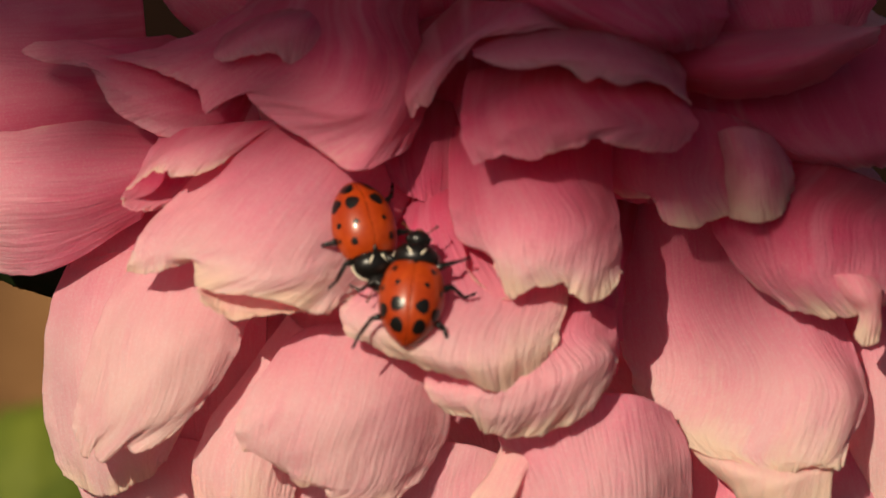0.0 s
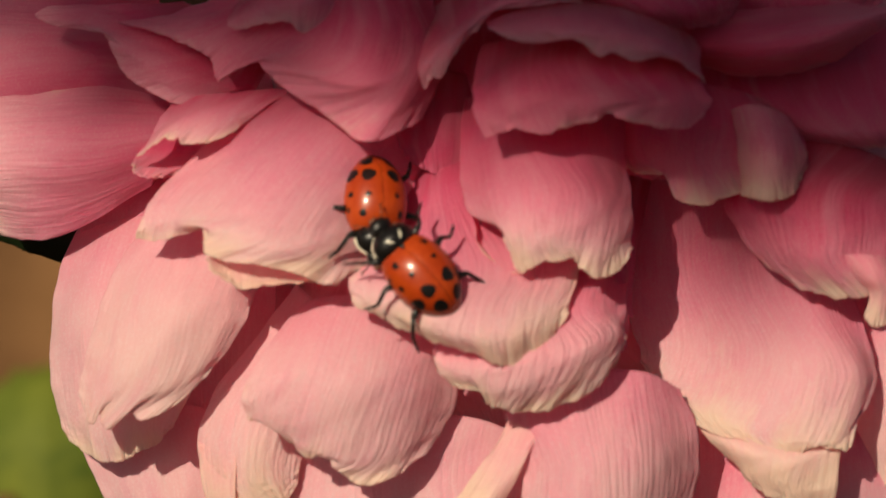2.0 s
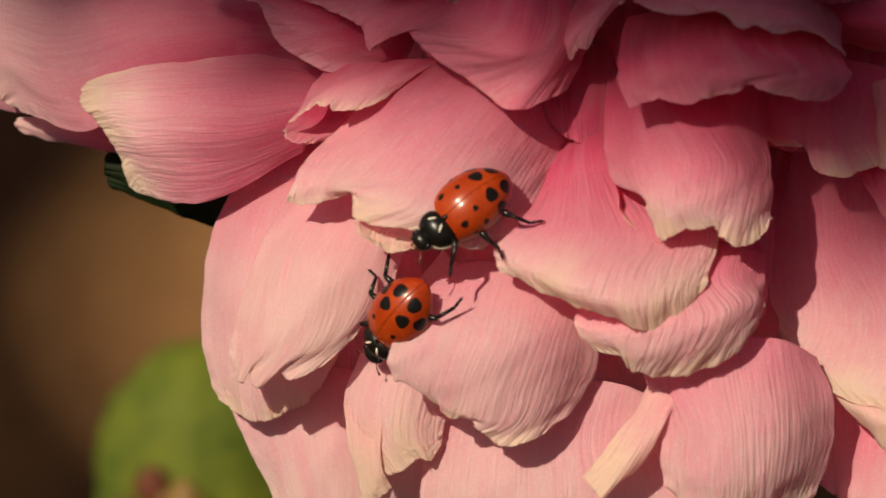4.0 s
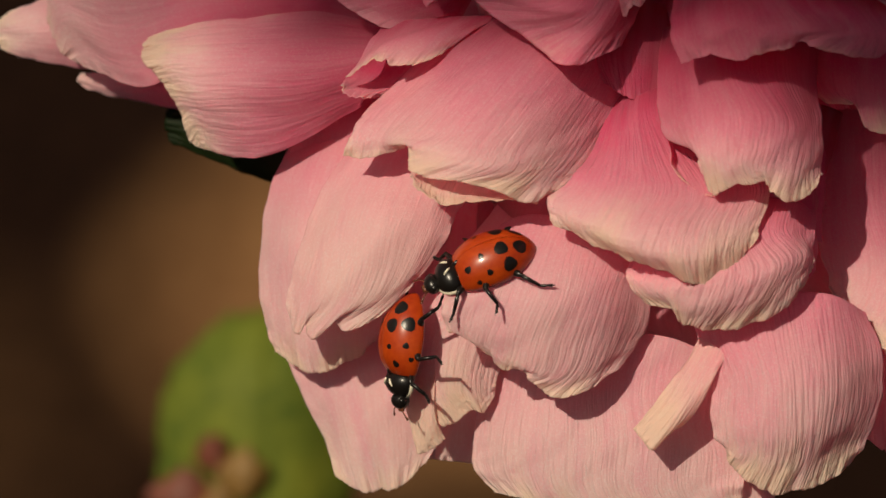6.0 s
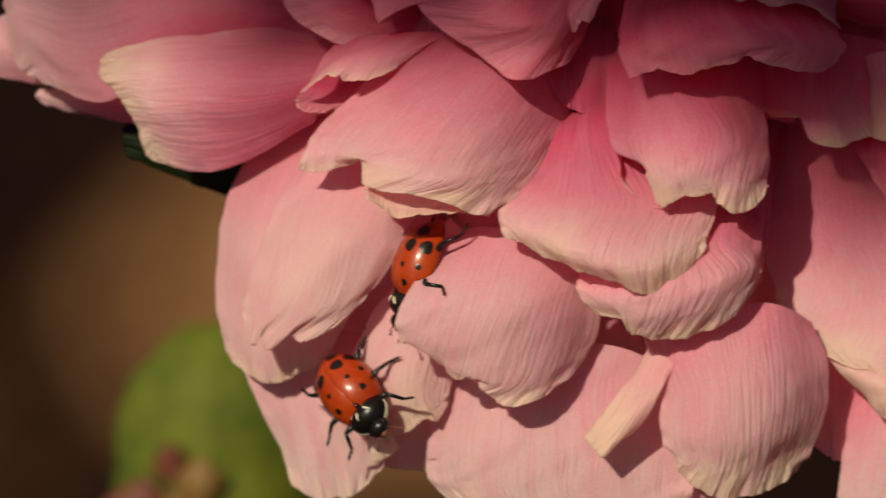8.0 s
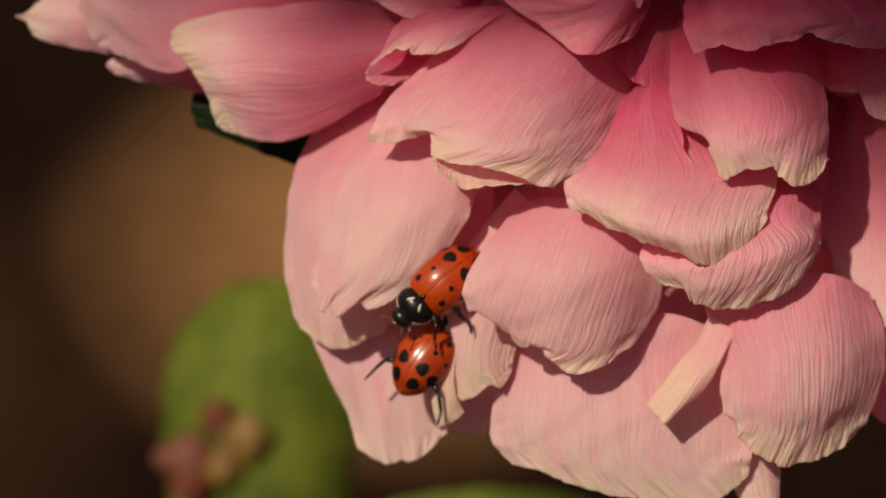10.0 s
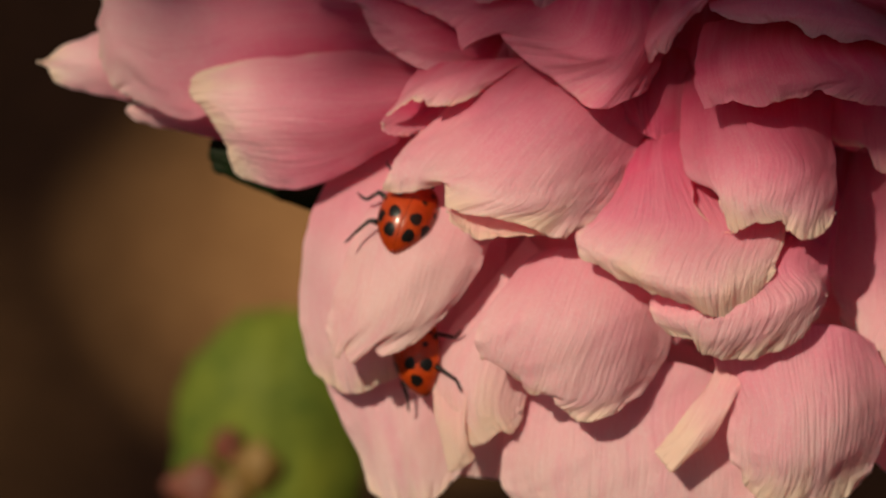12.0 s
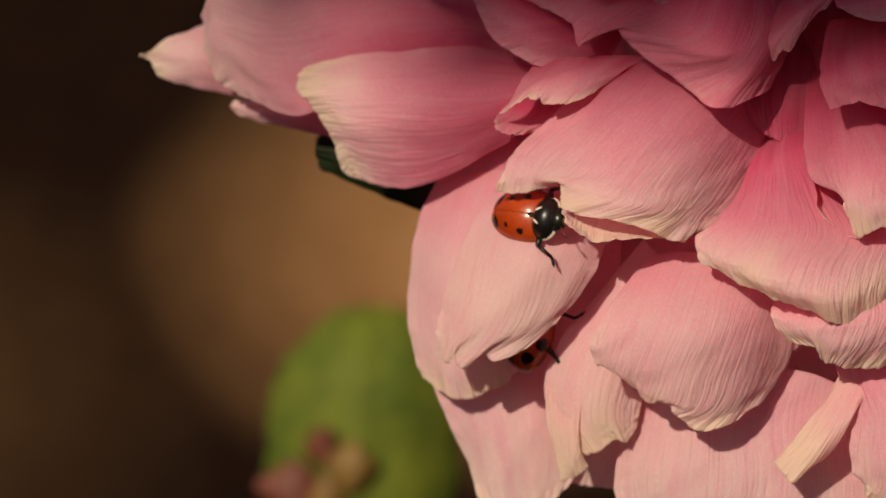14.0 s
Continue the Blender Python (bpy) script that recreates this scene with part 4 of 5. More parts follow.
# hidden inner petals that close the bloom all round
HEART = (11.0, 8.0, 12.0)
for ring, (start, depth, grow) in enumerate(((0, 7.0, 0.62), (12, 9.5, 0.85), (5, 12.0, 1.0))):
    for k in range(16):
        a = radians(start + 22.5 * k)
        if ring and 140 < start + 22.5 * k < 180:
            continue
        cx, cz = math.cos(a), math.sin(a)
        reach = grow * (17 + 6 * max(cx, 0) + 5 * max(cz, 0) - 1.5 * max(-cx, 0))
        ribs = []
        for f, w, d in ((0.1, 1.5, 2.0), (0.45, 4.2, 0.0), (0.8, 5.0, 0.6), (1.0, 2.6, 1.6)):
            x, z = HEART[0] + cx * reach * f, HEART[2] + cz * reach * f
            y = depth + d
            ribs.append((x + cz * w, y + 0.6, z - cx * w, x + cx * 0.5, y - 0.8, z + cz * 0.5, x - cz * w, y + 0.6, z + cx * w))
        petal(ribs, dry=0.1, rag=0.2, seed=300 + ring * 20 + k, fine=False, pale=0.75)


def tube(points, radii, sides=10, caps=True):
    """A tapered round rod through points (millimetres)."""
    bm = bmesh.new()
    rings = []
    for i, (p, r) in enumerate(zip(points, radii)):
        p = Vector(p)
        way = (Vector(points[min(i + 1, len(points) - 1)]) - Vector(points[max(i - 1, 0)])).normalized()
        q = way.to_track_quat("Z", "Y")
        rings.append([bm.verts.new((p + q @ Vector((math.cos(j * 2 * math.pi / sides) * r, math.sin(j * 2 * math.pi / sides) * r, 0))) * MM) for j in range(sides)])
    for a, b in zip(rings, rings[1:]):
        for j in range(sides):
            bm.faces.new((a[j], a[(j + 1) % sides], b[(j + 1) % sides], b[j]))
    if caps:
        bm.faces.new(rings[0][::-1])
        bm.faces.new(rings[-1])
    return bm


def ball(x, y, z, rx, ry, rz, sides=16):
    bm = bmesh.new()
    bmesh.ops.create_uvsphere(bm, u_segments=sides, v_segments=max(6, sides * 2 // 3), radius=1)
    for w in bm.verts:
        w.co = Vector((x + w.co.x * rx, y + w.co.y * ry, z + w.co.z * rz)) * MM
    return bm


part("receptacle", ball(11, 17, 10, 6, 3.5, 6), STEM, bloom, "green flower base")
down = STAGE.to_3x3().inverted() @ Vector((0, 0, -1))
stem_points = [tuple(Vector((11, 18, 9)) + down * d + Vector((0.9 * math.sin(d / 40.0), 0, 0)) * 6) for d in (0, 20, 60, 120, 200, 270, 330)]
part("stem", tube(stem_points, (3.2, 2.6, 2.4, 2.5, 2.6, 2.8, 3.0), 14), STEM, bloom, "green stalk")


def leaf_blade(ribs, seed, mat, ruffle=0.6, nu=40, nv=48, thick=0.3):
    return blade("leaf", [sheet(ribs, np.random.RandomState(seed), 0.15, ruffle, nu, nv, 0.0, 1, thick)], mat)


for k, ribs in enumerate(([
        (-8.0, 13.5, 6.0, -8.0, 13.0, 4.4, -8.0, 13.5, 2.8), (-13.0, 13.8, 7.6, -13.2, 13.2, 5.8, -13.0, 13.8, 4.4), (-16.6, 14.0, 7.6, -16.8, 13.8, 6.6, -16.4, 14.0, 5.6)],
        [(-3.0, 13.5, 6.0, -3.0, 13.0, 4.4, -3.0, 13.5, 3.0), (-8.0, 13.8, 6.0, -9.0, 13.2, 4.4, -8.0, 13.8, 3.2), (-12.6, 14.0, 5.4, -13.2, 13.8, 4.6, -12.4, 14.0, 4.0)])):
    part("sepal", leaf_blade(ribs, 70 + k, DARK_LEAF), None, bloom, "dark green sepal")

# ---- ground ----
bm = bmesh.new()
bmesh.ops.create_grid(bm, x_segments=60, y_segments=60, size=1.5)
for w in bm.verts:
    edge = 1 - min(1, max(abs(w.co.x), abs(w.co.y)) / 1.45)
    w.co.z = 0.012 * noise.noise(w.co * 9) * min(1, edge * 4)
    if max(abs(w.co.x), abs(w.co.y)) > 1.49:
        w.co.x, w.co.y, w.co.z = w.co.x * 400, w.co.y * 400, 0
ground = tagged(part("ground", bm, SOIL, None), "garden soil, its colour holding a tan sunlit patch in dark shade", "ground", kind="structure")


# ---- green leaves behind the bloom, one with withered lobes on its rim ----
leaf = thing("peony_leaf", "broad green leaf with yellow blotches and a dry edge", "leaf", STAGE, "leaves behind the bloom")
part("blade", leaf_blade([
        (-14.0, 113.0, -40.0, -16.0, 111.0, -40.0, -18.0, 113.0, -40.0), (-11.2, 111.0, -25.0, -17.0, 107.0, -25.0, -24.0, 111.0, -25.0), (-10.2, 110.0, -16.0, -17.5, 106.0, -16.0, -25.3, 110.0, -16.0),
        (-10.0, 110.0, -9.8, -17.5, 106.0, -9.6, -24.9, 110.0, -10.0), (-11.8, 110.0, -6.0, -17.3, 108.0, -5.6, -22.4, 110.0, -6.4), (-14.5, 111.0, -4.5, -17.3, 110.0, -4.0, -20.0, 111.0, -4.6)], 90, LEAF, 0.9), None, leaf)
for k, (x, y, z, r) in enumerate(((-22.8, 106.0, -18.8, 2.5), (-18.4, 105.0, -16.4, 1.8), (-20.8, 105.6, -15.0, 1.3), (-20.4, 105.4, -18.6, 1.5))):
    lobe = []
    for f in (-1.0, -0.75, -0.3, 0.3, 0.75, 1.0):
        w = r * (max(1 - f * f, 0.02) ** 0.5) * (1.0 + 0.25 * math.sin(5 * f + k))
        lobe.append((x - w, y + 0.6, z + f * r, x + 0.2 * f, y - 0.5 * (1 - f * f), z + f * r * 1.1, x + w * 0.8, y + 0.3, z + f * r * 0.9))
    part("withered_lobe", leaf_blade(lobe, 95 + k, (BUD, DRY_BUD, BUD, DRY_BUD)[k], 1.2, 24, 24), None, leaf, "shrivelled red-brown lobe")
part("leaf_stalk", tube([(-16, 112, -39), (-12, 108, -60), (-2, 90, -100), (8, 74, -150)], (0.9, 1.0, 1.2, 1.4)), STEM, leaf, "green leaf stalk")
low_leaf = thing("peony_leaf", "low olive-green leaf in half shade", "leaf", STAGE, "leaves behind the bloom")
part("blade", leaf_blade([
        (14.0, 112.0, -24.0, 14.0, 111.0, -27.0, 14.0, 112.0, -30.0), (5.0, 112.0, -21.0, 5.0, 110.0, -27.0, 5.0, 112.0, -34.0),
        (-5.0, 112.0, -21.4, -5.0, 110.0, -27.0, -5.0, 112.0, -33.0), (-12.5, 113.0, -24.6, -13.0, 112.0, -26.0, -12.5, 113.0, -28.0)], 91, LEAF, 0.9), None, low_leaf)
part("leaf_stalk", tube([(13.5, 112, -27), (18, 108, -60), (16, 92, -110), (12, 72, -160)], (0.9, 1.0, 1.2, 1.4)), STEM, low_leaf, "green leaf stalk")


# ---- unseen shrub, added beside the camera so that its crown shades the top of the bloom ----
def leaf_shape(bm, m, long, wide):
    """One pointed, slightly folded leaf."""
    outline = ((0, 0), (0.25, 0.8), (0.55, 1.0), (0.8, 0.6), (1.0, 0.0))
    mid = [bm.verts.new(m @ Vector((x * long, 0, 0.06 * long * math.sin(3 * x)))) for x, w in outline]
    for side in (1, -1):
        rim = [mid[0]] + [bm.verts.new(m @ Vector((x * long, side * w * wide / 2, 0.06 * long * math.sin(3 * x) + 0.12 * w * wide))) for x, w in outline[1:-1]] + [mid[-1]]
        for a in range(4):
            quad = [v for i, v in enumerate((mid[a], mid[a + 1], rim[a + 1], rim[a])) if v not in (mid[a], mid[a + 1], rim[a + 1], rim[a])[:i]]
            if len(quad) > 2:
                bm.faces.new(quad if side < 0 else quad[::-1])


shrub = thing("shrub", "unseen leafy green shrub growing from the soil, added to shade the bloom", "shrub", pose(0, 0, 0))
rng = random.Random(11)
bm = bmesh.new()
into_sun = Vector((-0.47, -1.0, 0.47))
tips = []
for k in range(1700):
    x = rng.uniform(-42, 110)
    # the crown's lower edge is shaped to the shade wanted on the bloom
    z = 19.3 - 0.24 * x - 2.4 * math.exp(-((x - 2) / 7) ** 2) + 0.25 * max(-8 - x, 0) + 130 * rng.random() ** 1.6
    p = Vector((x, 0, z)) + into_sun * rng.uniform(560, 660)
    place = STAGE @ (p * MM)
    tips.append(place)
    turn = Euler((rng.uniform(-0.7, 0.7), rng.uniform(-0.7, 0.9), rng.uniform(0, 6.28))).to_matrix().to_4x4()
    leaf_shape(bm, Matrix.Translation(place) @ turn, rng.uniform(0.010, 0.015), rng.uniform(0.007, 0.010))
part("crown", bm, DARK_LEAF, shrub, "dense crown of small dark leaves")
middle = sum(tips, Vector()) / len(tips)
foot = Vector((middle.x - 0.42, middle.y - 0.12, -0.01))
high = max(p.z for p in tips)
for k in range(5):
    end = max(tips[k * 340:k * 340 + 340], key=lambda p: p.z)
    bend = Vector((foot.x + 0.10 + 0.02 * k, foot.y + 0.03 * k, high + 0.03))
    line = [foot + Vector((0.012 * k - 0.03, 0.01 * (k % 2), 0)), foot.lerp(bend, 0.5) + Vector((-0.02, 0, 0)), bend, bend.lerp(end, 0.6) + Vector((0, 0, 0.03)), end]
    part("branch", tube([tuple(p / MM) for p in line], (9, 7, 5, 3, 1.2), 10), STEM, shrub, "woody branch")


# ---- ladybirds: millimetres, head along +x, feet at z = 0 ----
BACK, FRONT = -2.42, 1.86


def plan(s):
    """Half width and height of the wing cases at s from 0 (front) to 1 (rear)."""
    q = (0.42 - s) / 0.50 if s < 0.42 else (s - 0.42) / 0.58
    return 1.62 * max(1 - q * q, 0) ** (0.30 if s < 0.42 else 0.66), 1.62 * max(1 - abs(q) ** 2.3, 0) ** 0.62


def shell_point(s, a, lift=0.0):
    """a runs from 0 at the seam to 1 at the rim."""
    w, h = plan(s)
    angle = a * math.pi / 2
    p = Vector((FRONT - (FRONT - BACK) * s, w * math.sin(angle), 0.52 + h * math.cos(angle) ** 0.85))
    if lift:
        n = Vector((p.x + 0.55, p.y * 1.6, (p.z - 0.3) * 1.5)).normalized()
        p = p + n * lift
    return p


def grid_mesh(rows, flip):
    bm = bmesh.new()
    v = [[bm.verts.new(p * MM) for p in r] for r in rows]
    for a, b in zip(v, v[1:]):
        for j in range(len(a) - 1):
            f = (a[j], a[j + 1], b[j + 1], b[j])
            bm.faces.new(f[::-1] if flip else f)
    return bm


def wing_case(bug, side):
    rows = []
    for i in range(37):
        s = 0.004 + 0.992 * (0.5 - 0.5 * math.cos(math.pi * i / 36))
        row = []
        for j in range(17):
            p = shell_point(s, j / 16)
            row.append(Vector((p.x, side * max(p.y, 0.012), p.z - 0.02 * (j == 0))))
        edge = row[-1]
        row.append(Vector((edge.x * 0.99, edge.y * 0.94, edge.z - 0.10)))
        row.append(Vector((edge.x * 0.97, edge.y * 0.72, edge.z - 0.06)))
        rows.append(row)
    case = part("wing_case", grid_mesh(rows, side > 0), SHELL, bug, "glossy orange-red wing case with black spots")
    for s, a, r, long in ((0.14, 0.46, 0.19, 1.0), (0.34, 0.30, 0.15, 1.0), (0.38, 0.70, 0.17, 1.0), (0.22, 0.84, 0.13, 1.0), (0.60, 0.28, 0.36, 1.05), (0.64, 0.70, 0.36, 1.05), (0.82, 0.36, 0.36, 0.95)):
        bm = bmesh.new()
        w, h = plan(s)
        rings = []
        for k in range(4):
            ring = []
            for j in range(14):
                t = 2 * math.pi * j / 14
                rr = r * k / 3 * (1 + 0.10 * math.sin(3 * t + s * 20))
                ds = rr * 0.95 * long * math.cos(t) / (FRONT - BACK)
                da = rr * math.sin(t) / (0.5 * math.pi * max(w, 0.5) * 0.95)
                p = shell_point(min(s + ds, 0.97), min(a + da, 0.99), 0.016 - 0.008 * (k == 3))
                ring.append(bm.verts.new(Vector((p.x, side * p.y, p.z)) * MM))
                if k == 0:
                    break
            rings.append(ring)
        for j in range(14):
            n = (j + 1) % 14
            bm.faces.new((rings[0][0], rings[1][j], rings[1][n]))
            for k in (1, 2):
                bm.faces.new((rings[k][j], rings[k + 1][j], rings[k + 1][n], rings[k][n]))
        bmesh.ops.recalc_face_normals(bm, faces=bm.faces)
        part("spot", bm, BLACK, case, "black spot")
    return case


def saddle(rx, ry, rz, x, z, flat=0.0):
    """A low dome, blunt in front and rounded behind."""
    bm = ball(0, 0, 0, 1 / MM, 1 / MM, 1 / MM, 28)
    for w in bm.verts:
        c = w.co.copy()
        c.x = math.copysign(abs(c.x) ** 0.8, c.x)
        c.y *= 1.0 - 0.16 * max(c.x, 0) + 0.04 * max(-c.x, 0)
        c.z = max(c.z, flat)
        w.co = Vector((x + c.x * rx, c.y * ry, z + c.z * rz - 0.12 * max(c.x, 0))) * MM
    return bm


def joined(*meshes):
    """Several bmeshes as one."""
    out = bmesh.new()
    for bm in meshes:
        m = bpy.data.meshes.new("piece")
        bm.to_mesh(m)
        bm.free()
        out.from_mesh(m)
        bpy.data.meshes.remove(m)
    return out


def ladybird(label, m):
    bug = thing("ladybird", label, "ladybird", m, "ladybirds on the bloom")
    part("abdomen", ball(-0.25, 0, 0.62, 1.9, 1.45, 0.42, 20), BLACK, bug, "black underside")
    for side in (1, -1):
        wing_case(bug, side)
    part("scutellum", ball(1.66, 0, 1.36, 0.34, 0.16, 0.22, 10), BLACK, bug, "small black shield mark")
    pronotum = part("pronotum", saddle(0.78, 1.14, 0.88, 2.32, 0.62, -0.15), BLACK, bug, "black shield behind the head")
    part("margin", saddle(0.815, 1.185, 0.40, 2.31, 0.58, -0.3), CREAM, pronotum, "cream rim")
    for side in (1, -1):
        strip = tube([(2.14 + 0.36 * f, side * (0.22 + 0.24 * f), 0.65 + 0.88 * (1 - ((0.36 * f - 0.18) / 0.78) ** 2 - ((0.22 + 0.24 * f) / 1.14) ** 2) ** 0.5 - 0.04 * f) for f in (0, 0.3, 0.6, 1.0)], (0.04, 0.058, 0.058, 0.04), 8)
        part("dash", strip, CREAM, pronotum, "cream dash")
    head = part("head", ball(3.24, 0, 0.62, 0.46, 0.60, 0.46, 18), BLACK, bug, "black head")
    part("face_mark", ball(3.46, 0, 0.86, 0.13, 0.20, 0.13, 10), CREAM, head, "cream mark between the eyes")
    part("mouthparts", joined(ball(3.66, 0.14, 0.50, 0.18, 0.11, 0.13, 10), ball(3.66, -0.14, 0.50, 0.18, 0.11, 0.13, 10), ball(3.70, 0, 0.58, 0.12, 0.22, 0.09, 10)), RUST, head, "rust-brown jaws")
    for side in (1, -1):
        part("eye", ball(3.22, side * 0.46, 0.72, 0.20, 0.18, 0.20, 12), BLACK, head, "shiny black eye")
        part("antenna", joined(tube([(3.50, side * 0.32, 0.58), (3.76, side * 0.56, 0.66), (3.96, side * 0.74, 0.56), (4.08, side * 0.84, 0.48)], (0.04, 0.03, 0.035, 0.06), 8), ball(4.09, side * 0.85, 0.47, 0.09, 0.06, 0.06, 8)), RUST, head, "thin clubbed feeler")
    # hip, knee, ankle and foot of each leg, from the hip
    for row, (hip, reach) in enumerate((((1.75, 0.72), ((0.40, 0.95, 0.34), (0.95, 1.45, -0.36), (1.25, 1.95, -0.44))), ((0.55, 0.95), ((0.30, 1.15, 0.34), (0.00, 1.85, -0.36), (0.25, 2.40, -0.45))), ((-0.75, 0.92), ((-0.55, 1.00, 0.30), (-1.35, 1.55, -0.34), (-2.05, 1.75, -0.45))))):
        for side in (1, -1):
            knee, ankle, foot = [Vector((x * 0.9, side * y * 0.86, z)) for x, y, z in reach]
            toe = foot + (foot - ankle) * 0.25
            parts = [tube([(0, 0, 0), knee * 0.25, knee * 0.6, knee], (0.16, 0.21, 0.19, 0.12), 10),
                     tube([knee, knee.lerp(ankle, 0.5), ankle], (0.115, 0.105, 0.09), 8),
                     tube([ankle, ankle.lerp(foot, 0.3) + Vector((0, 0, -0.03)), ankle.lerp(foot, 0.62), foot], (0.06, 0.09, 0.065, 0.085), 8),
                     tube([foot, toe + Vector((0.05, 0, 0.04)), toe + Vector((0.02, 0, -0.05))], (0.05, 0.035, 0.012), 6),
                     ball(knee.x, knee.y, knee.z, 0.10, 0.10, 0.10, 8), ball(ankle.x, ankle.y, ankle.z, 0.08, 0.08, 0.07, 8)]
            leg = part("leg", joined(*parts), BLACK, bug, "black jointed leg")
            leg.location = Vector((hip[0], side * hip[1], 0.48)) * MM
            leg["side"], leg["row"] = side, row
    return bug


first_bug = ladybird("orange-red ladybird with black spots, darker and slimmer", STAGE)
second_bug = ladybird("bright orange-red ladybird with black spots", STAGE)


# ---- how the ladybirds crawl: seconds, place in mm, turn in degrees ----
FIRST_WAY = [
    (0.00, 5.12, 0.10, 6.16, 13.9, 62.4, -61.5),
    (0.50, 5.23, 0.20, 6.52, 9.0, 62.9, -64.3),
    (1.00, 5.00, 0.20, 6.53, 5.5, 63.1, -68.2),
    (1.50, 5.07, 0.20, 6.28, -1.9, 63.2, -76.5),
    (2.00, 5.14, 0.30, 6.02, -11.4, 64.6, -84.6),
    (2.25, 4.55, 0.20, 6.86, -12.5, 65.8, -87.2),
    (2.50, 5.07, 0.00, 6.30, -3.9, 69.5, -75.4),
    (2.75, 5.16, 0.10, 6.10, -2.0, 70.7, -78.6),
    (3.00, 5.77, -0.70, 4.05, 3.1, 72.5, -81.9),
    (3.25, 3.90, -0.40, 5.99, -12.2, 62.6, -100.5),
    (3.50, 4.40, -0.60, 4.63, -45.7, 55.1, -135.0),
    (3.70, 3.86, -0.90, 4.54, -59.5, 41.6, -152.4),
    (5.80, 1.17, 0.70, -1.36, -44.4, 29.7, 179.5),
    (6.00, 1.30, 0.70, -1.32, -44.2, 20.7, 179.5),
    (6.50, 1.88, 1.00, -0.63, -54.0, 27.8, 146.0),
    (7.00, 1.13, 1.20, -0.69, -49.9, 39.1, 149.3),
    (7.50, 0.67, 1.60, -0.90, -16.7, 47.3, -177.5),
    (8.00, 0.53, 2.20, -0.60, -22.4, 67.7, 179.3),
    (8.20, 0.13, 2.30, -1.46, -27.9, 66.7, 173.3),
    (10.30, -2.40, 3.40, -2.98, -75.2, 38.3, -158.9),
    (10.50, -2.41, 3.20, -2.49, -75.0, 39.3, -155.6),
    (10.75, -1.67, 2.80, -1.07, -74.5, 41.4, -151.8),
    (11.00, -1.39, 2.20, -1.72, -81.3, -7.3, -163.4),
    (11.25, -2.94, 2.40, -0.13, -66.8, -40.4, 164.5),
    (11.50, -4.38, 2.50, 1.10, -11.8, -53.7, 97.5),
    (11.75, -5.43, 3.00, 3.42, -2.9, -60.0, 90.0),
    (12.00, -5.25, 3.50, 2.84, 33.9, -52.9, 56.5),
    (12.25, -4.20, 3.60, 2.44, 29.4, -55.0, 58.8),
    (12.50, -5.42, 3.60, 2.62, -60.2, -36.4, 161.3),
    (12.75, -6.84, 3.60, 2.79, -62.4, 13.5, -179.5),
    (13.00, -6.19, 3.60, 2.61, -49.7, 39.4, -162.3),
    (13.25, -5.55, 3.60, 3.05, -24.3, 56.7, -125.0),
    (13.50, -5.89, 3.70, 3.17, 17.1, 54.9, -76.3),
    (13.75, -4.62, 3.70, 3.86, 61.9, 31.9, -34.9),
    (14.00, -4.48, 3.70, 3.02, 75.5, 1.4, -56.1),
]
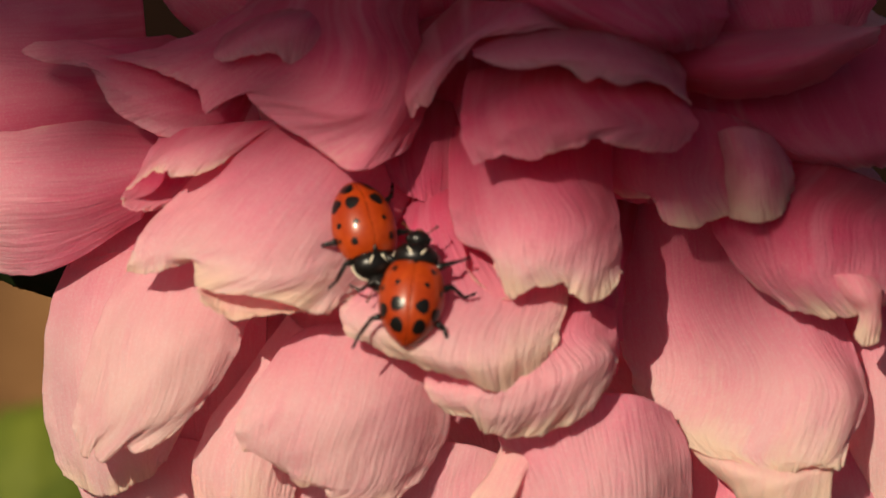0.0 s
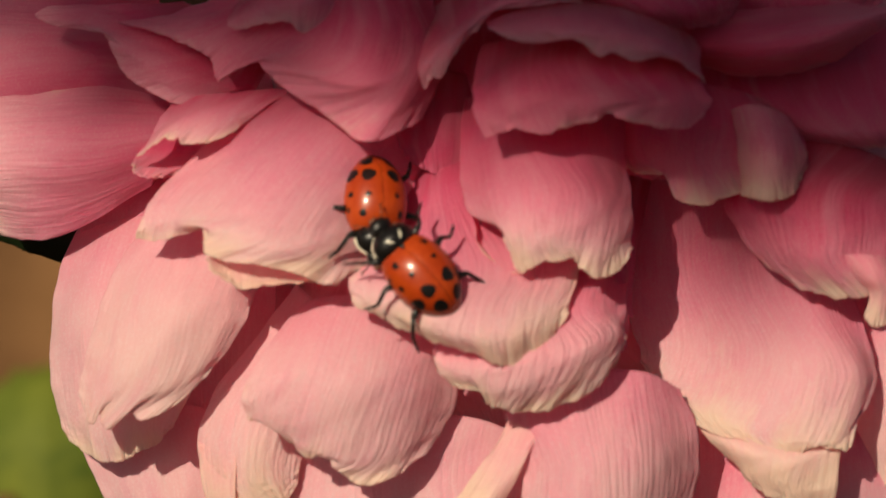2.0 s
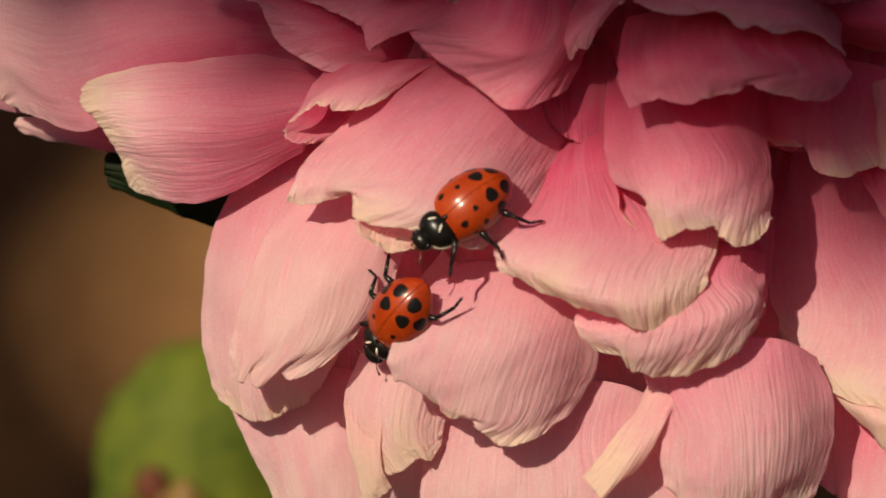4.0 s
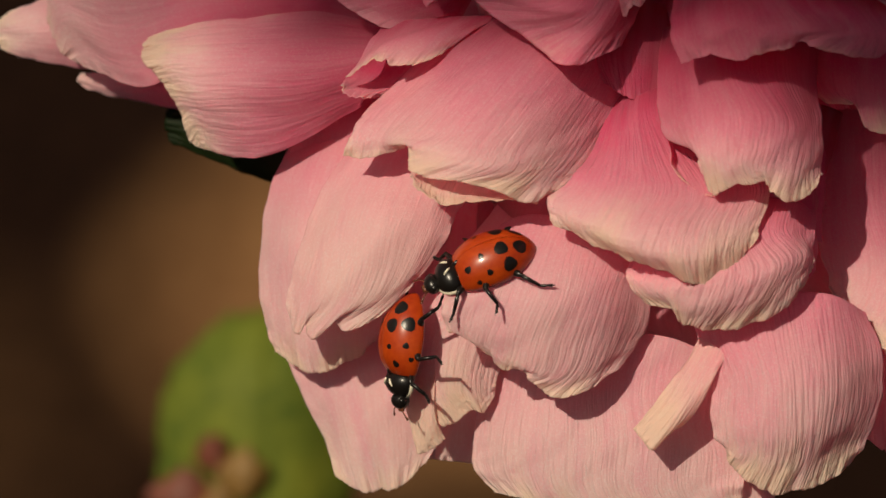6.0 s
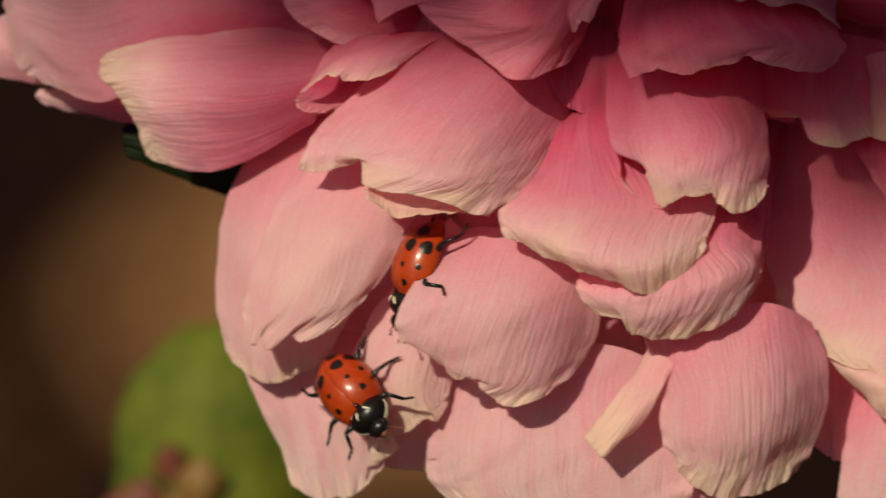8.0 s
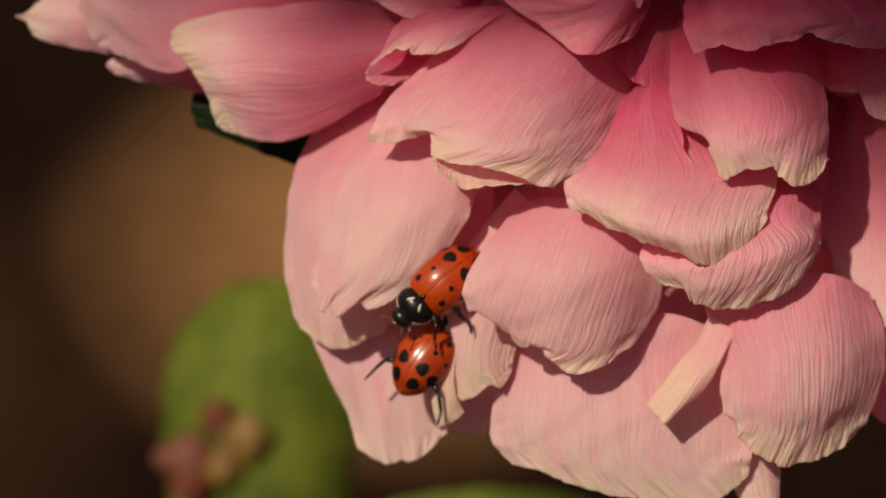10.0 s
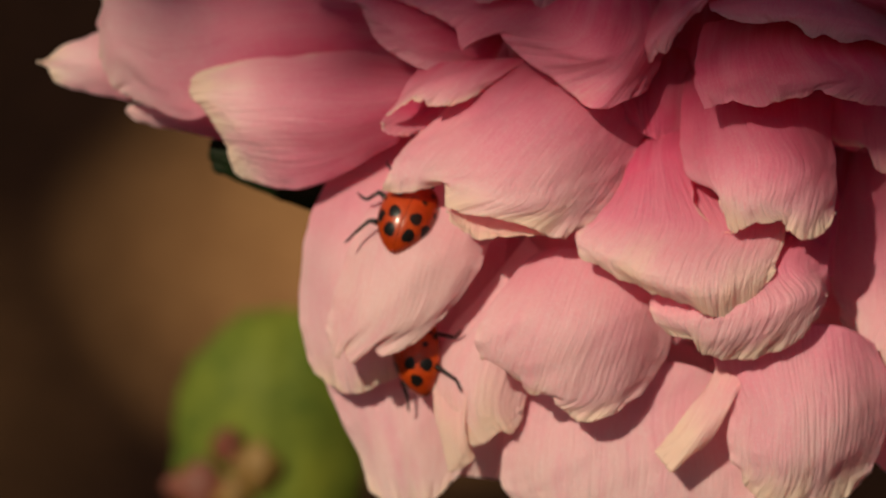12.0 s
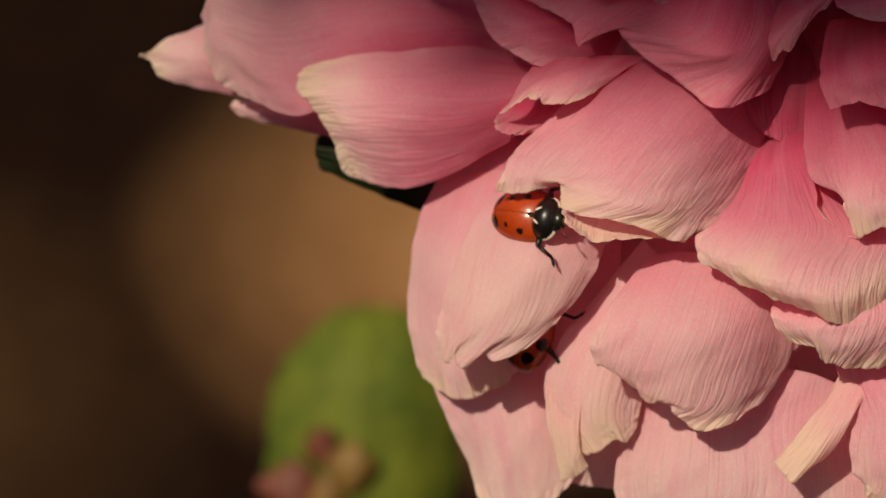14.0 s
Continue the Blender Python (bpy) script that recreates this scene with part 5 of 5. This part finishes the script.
SECOND_WAY = [
    (0.00, 7.45, -2.10, 2.38, 22.8, -67.7, 65.6),
    (0.50, 7.44, -2.00, 2.79, 29.1, -67.8, 58.9),
    (1.00, 7.23, -2.00, 2.68, 67.6, -58.3, 13.5),
    (1.50, 7.48, -2.00, 2.58, 11.3, -69.1, 77.9),
    (2.00, 7.51, -2.30, 2.28, -72.2, -49.2, 175.1),
    (2.25, 7.71, -2.50, 2.50, -75.0, -15.5, 178.8),
    (2.50, 7.04, -2.80, 0.74, -68.9, 33.4, -162.0),
    (2.75, 7.01, -2.30, -0.22, -68.6, 34.5, -167.5),
    (3.00, 3.68, -1.00, -2.61, -72.5, 2.3, 177.7),
    (3.25, 0.59, -0.50, -1.11, -72.5, 3.6, 175.1),
    (3.50, 0.27, 0.20, -1.53, -111.6, 35.5, 135.4),
    (3.70, 0.12, 0.90, -0.83, -115.9, 36.8, 127.8),
    (5.80, -2.76, 3.20, -4.49, -67.6, 77.9, 137.4),
    (6.00, -2.64, 3.20, -4.94, -57.1, 81.5, 148.1),
    (6.50, -2.61, 3.20, -4.91, -18.7, 85.2, -173.3),
    (7.00, -2.31, 3.20, -5.31, 38.9, 84.1, -115.5),
    (7.50, -3.49, 3.30, -5.40, 72.8, 47.4, -76.8),
    (7.65, -4.68, 3.80, -6.61, 68.8, 34.1, -47.5),
    (8.00, -3.60, 4.20, -7.18, 67.5, 38.4, -49.6),
    (8.20, -3.78, 4.30, -7.70, 68.1, 36.3, -48.6),
    (9.30, -3.35, 5.20, -7.40, 75.2, -11.5, -18.2),
    (10.30, -3.27, 4.80, -7.40, 36.7, -69.6, 42.5),
    (10.50, -3.18, 4.80, -8.03, 9.2, -73.5, 71.4),
    (10.75, -3.42, 4.80, -7.20, 33.3, -72.6, 43.5),
    (11.00, -3.42, 4.90, -6.64, 19.6, -77.7, 52.1),
    (11.25, -4.01, 5.50, -5.38, 33.7, -79.6, 35.1),
    (11.50, -3.94, 5.60, -5.79, -84.9, -55.9, 107.1),
    (11.75, -4.15, 5.80, -4.96, -84.2, -60.4, 110.6),
    (12.00, -3.88, 6.00, -4.49, -77.6, -76.5, 114.7),
    (12.25, -3.26, 6.30, -4.44, 7.8, -84.2, 52.0),
    (12.50, -3.81, 6.30, -2.38, 7.8, -84.2, 52.0),
    (13.00, -3.98, 6.30, -2.41, 7.8, -84.2, 52.0),
    (13.25, -3.52, 6.20, -3.04, 7.8, -84.2, 52.0),
    (13.50, -4.74, 6.20, -2.69, -30.0, -83.4, 90.0),
    (13.75, -3.90, 6.20, -2.26, -16.3, -84.0, 76.2),
    (14.00, -4.36, 6.10, -2.89, -0.3, -84.3, 60.2),
]


def motions():
    for bug, way, beat in ((first_bug, FIRST_WAY, 0.0), (second_bug, SECOND_WAY, 0.4)):
        walk(bug, [(t, spot_pose(*place)) for t, *place in way])
        times = [0.25 * k for k in range(57)]
        rough = [(t, Vector(place[:3])) for t, *place in way]
        for leg in [o for o in bug.children if o.name.startswith("leg")]:
            side, row = leg["side"], leg["row"]
            rest = leg.matrix_basis.copy()
            rows = []
            for t in times:
                later = [r for r in rough if r[0] >= t] or rough[-1:]
                sooner = [r for r in rough if r[0] <= t]
                span = max(later[0][0] - sooner[-1][0], 0.25)
                pace = min(1.0, 0.35 + (later[0][1] - sooner[-1][1]).length / span / 4.0)
                turn = 17 * pace * math.sin(2 * math.pi * (t * 1.35 + beat + 0.5 * ((row + (side > 0)) % 2)))
                lift = 6 * pace * math.cos(2 * math.pi * (t * 1.35 + beat + 0.5 * ((row + (side > 0)) % 2)))
                rows.append((t, rest @ pose(0, 0, 0, lift * side, 0, turn * side)))
            walk(leg, rows)


motions()
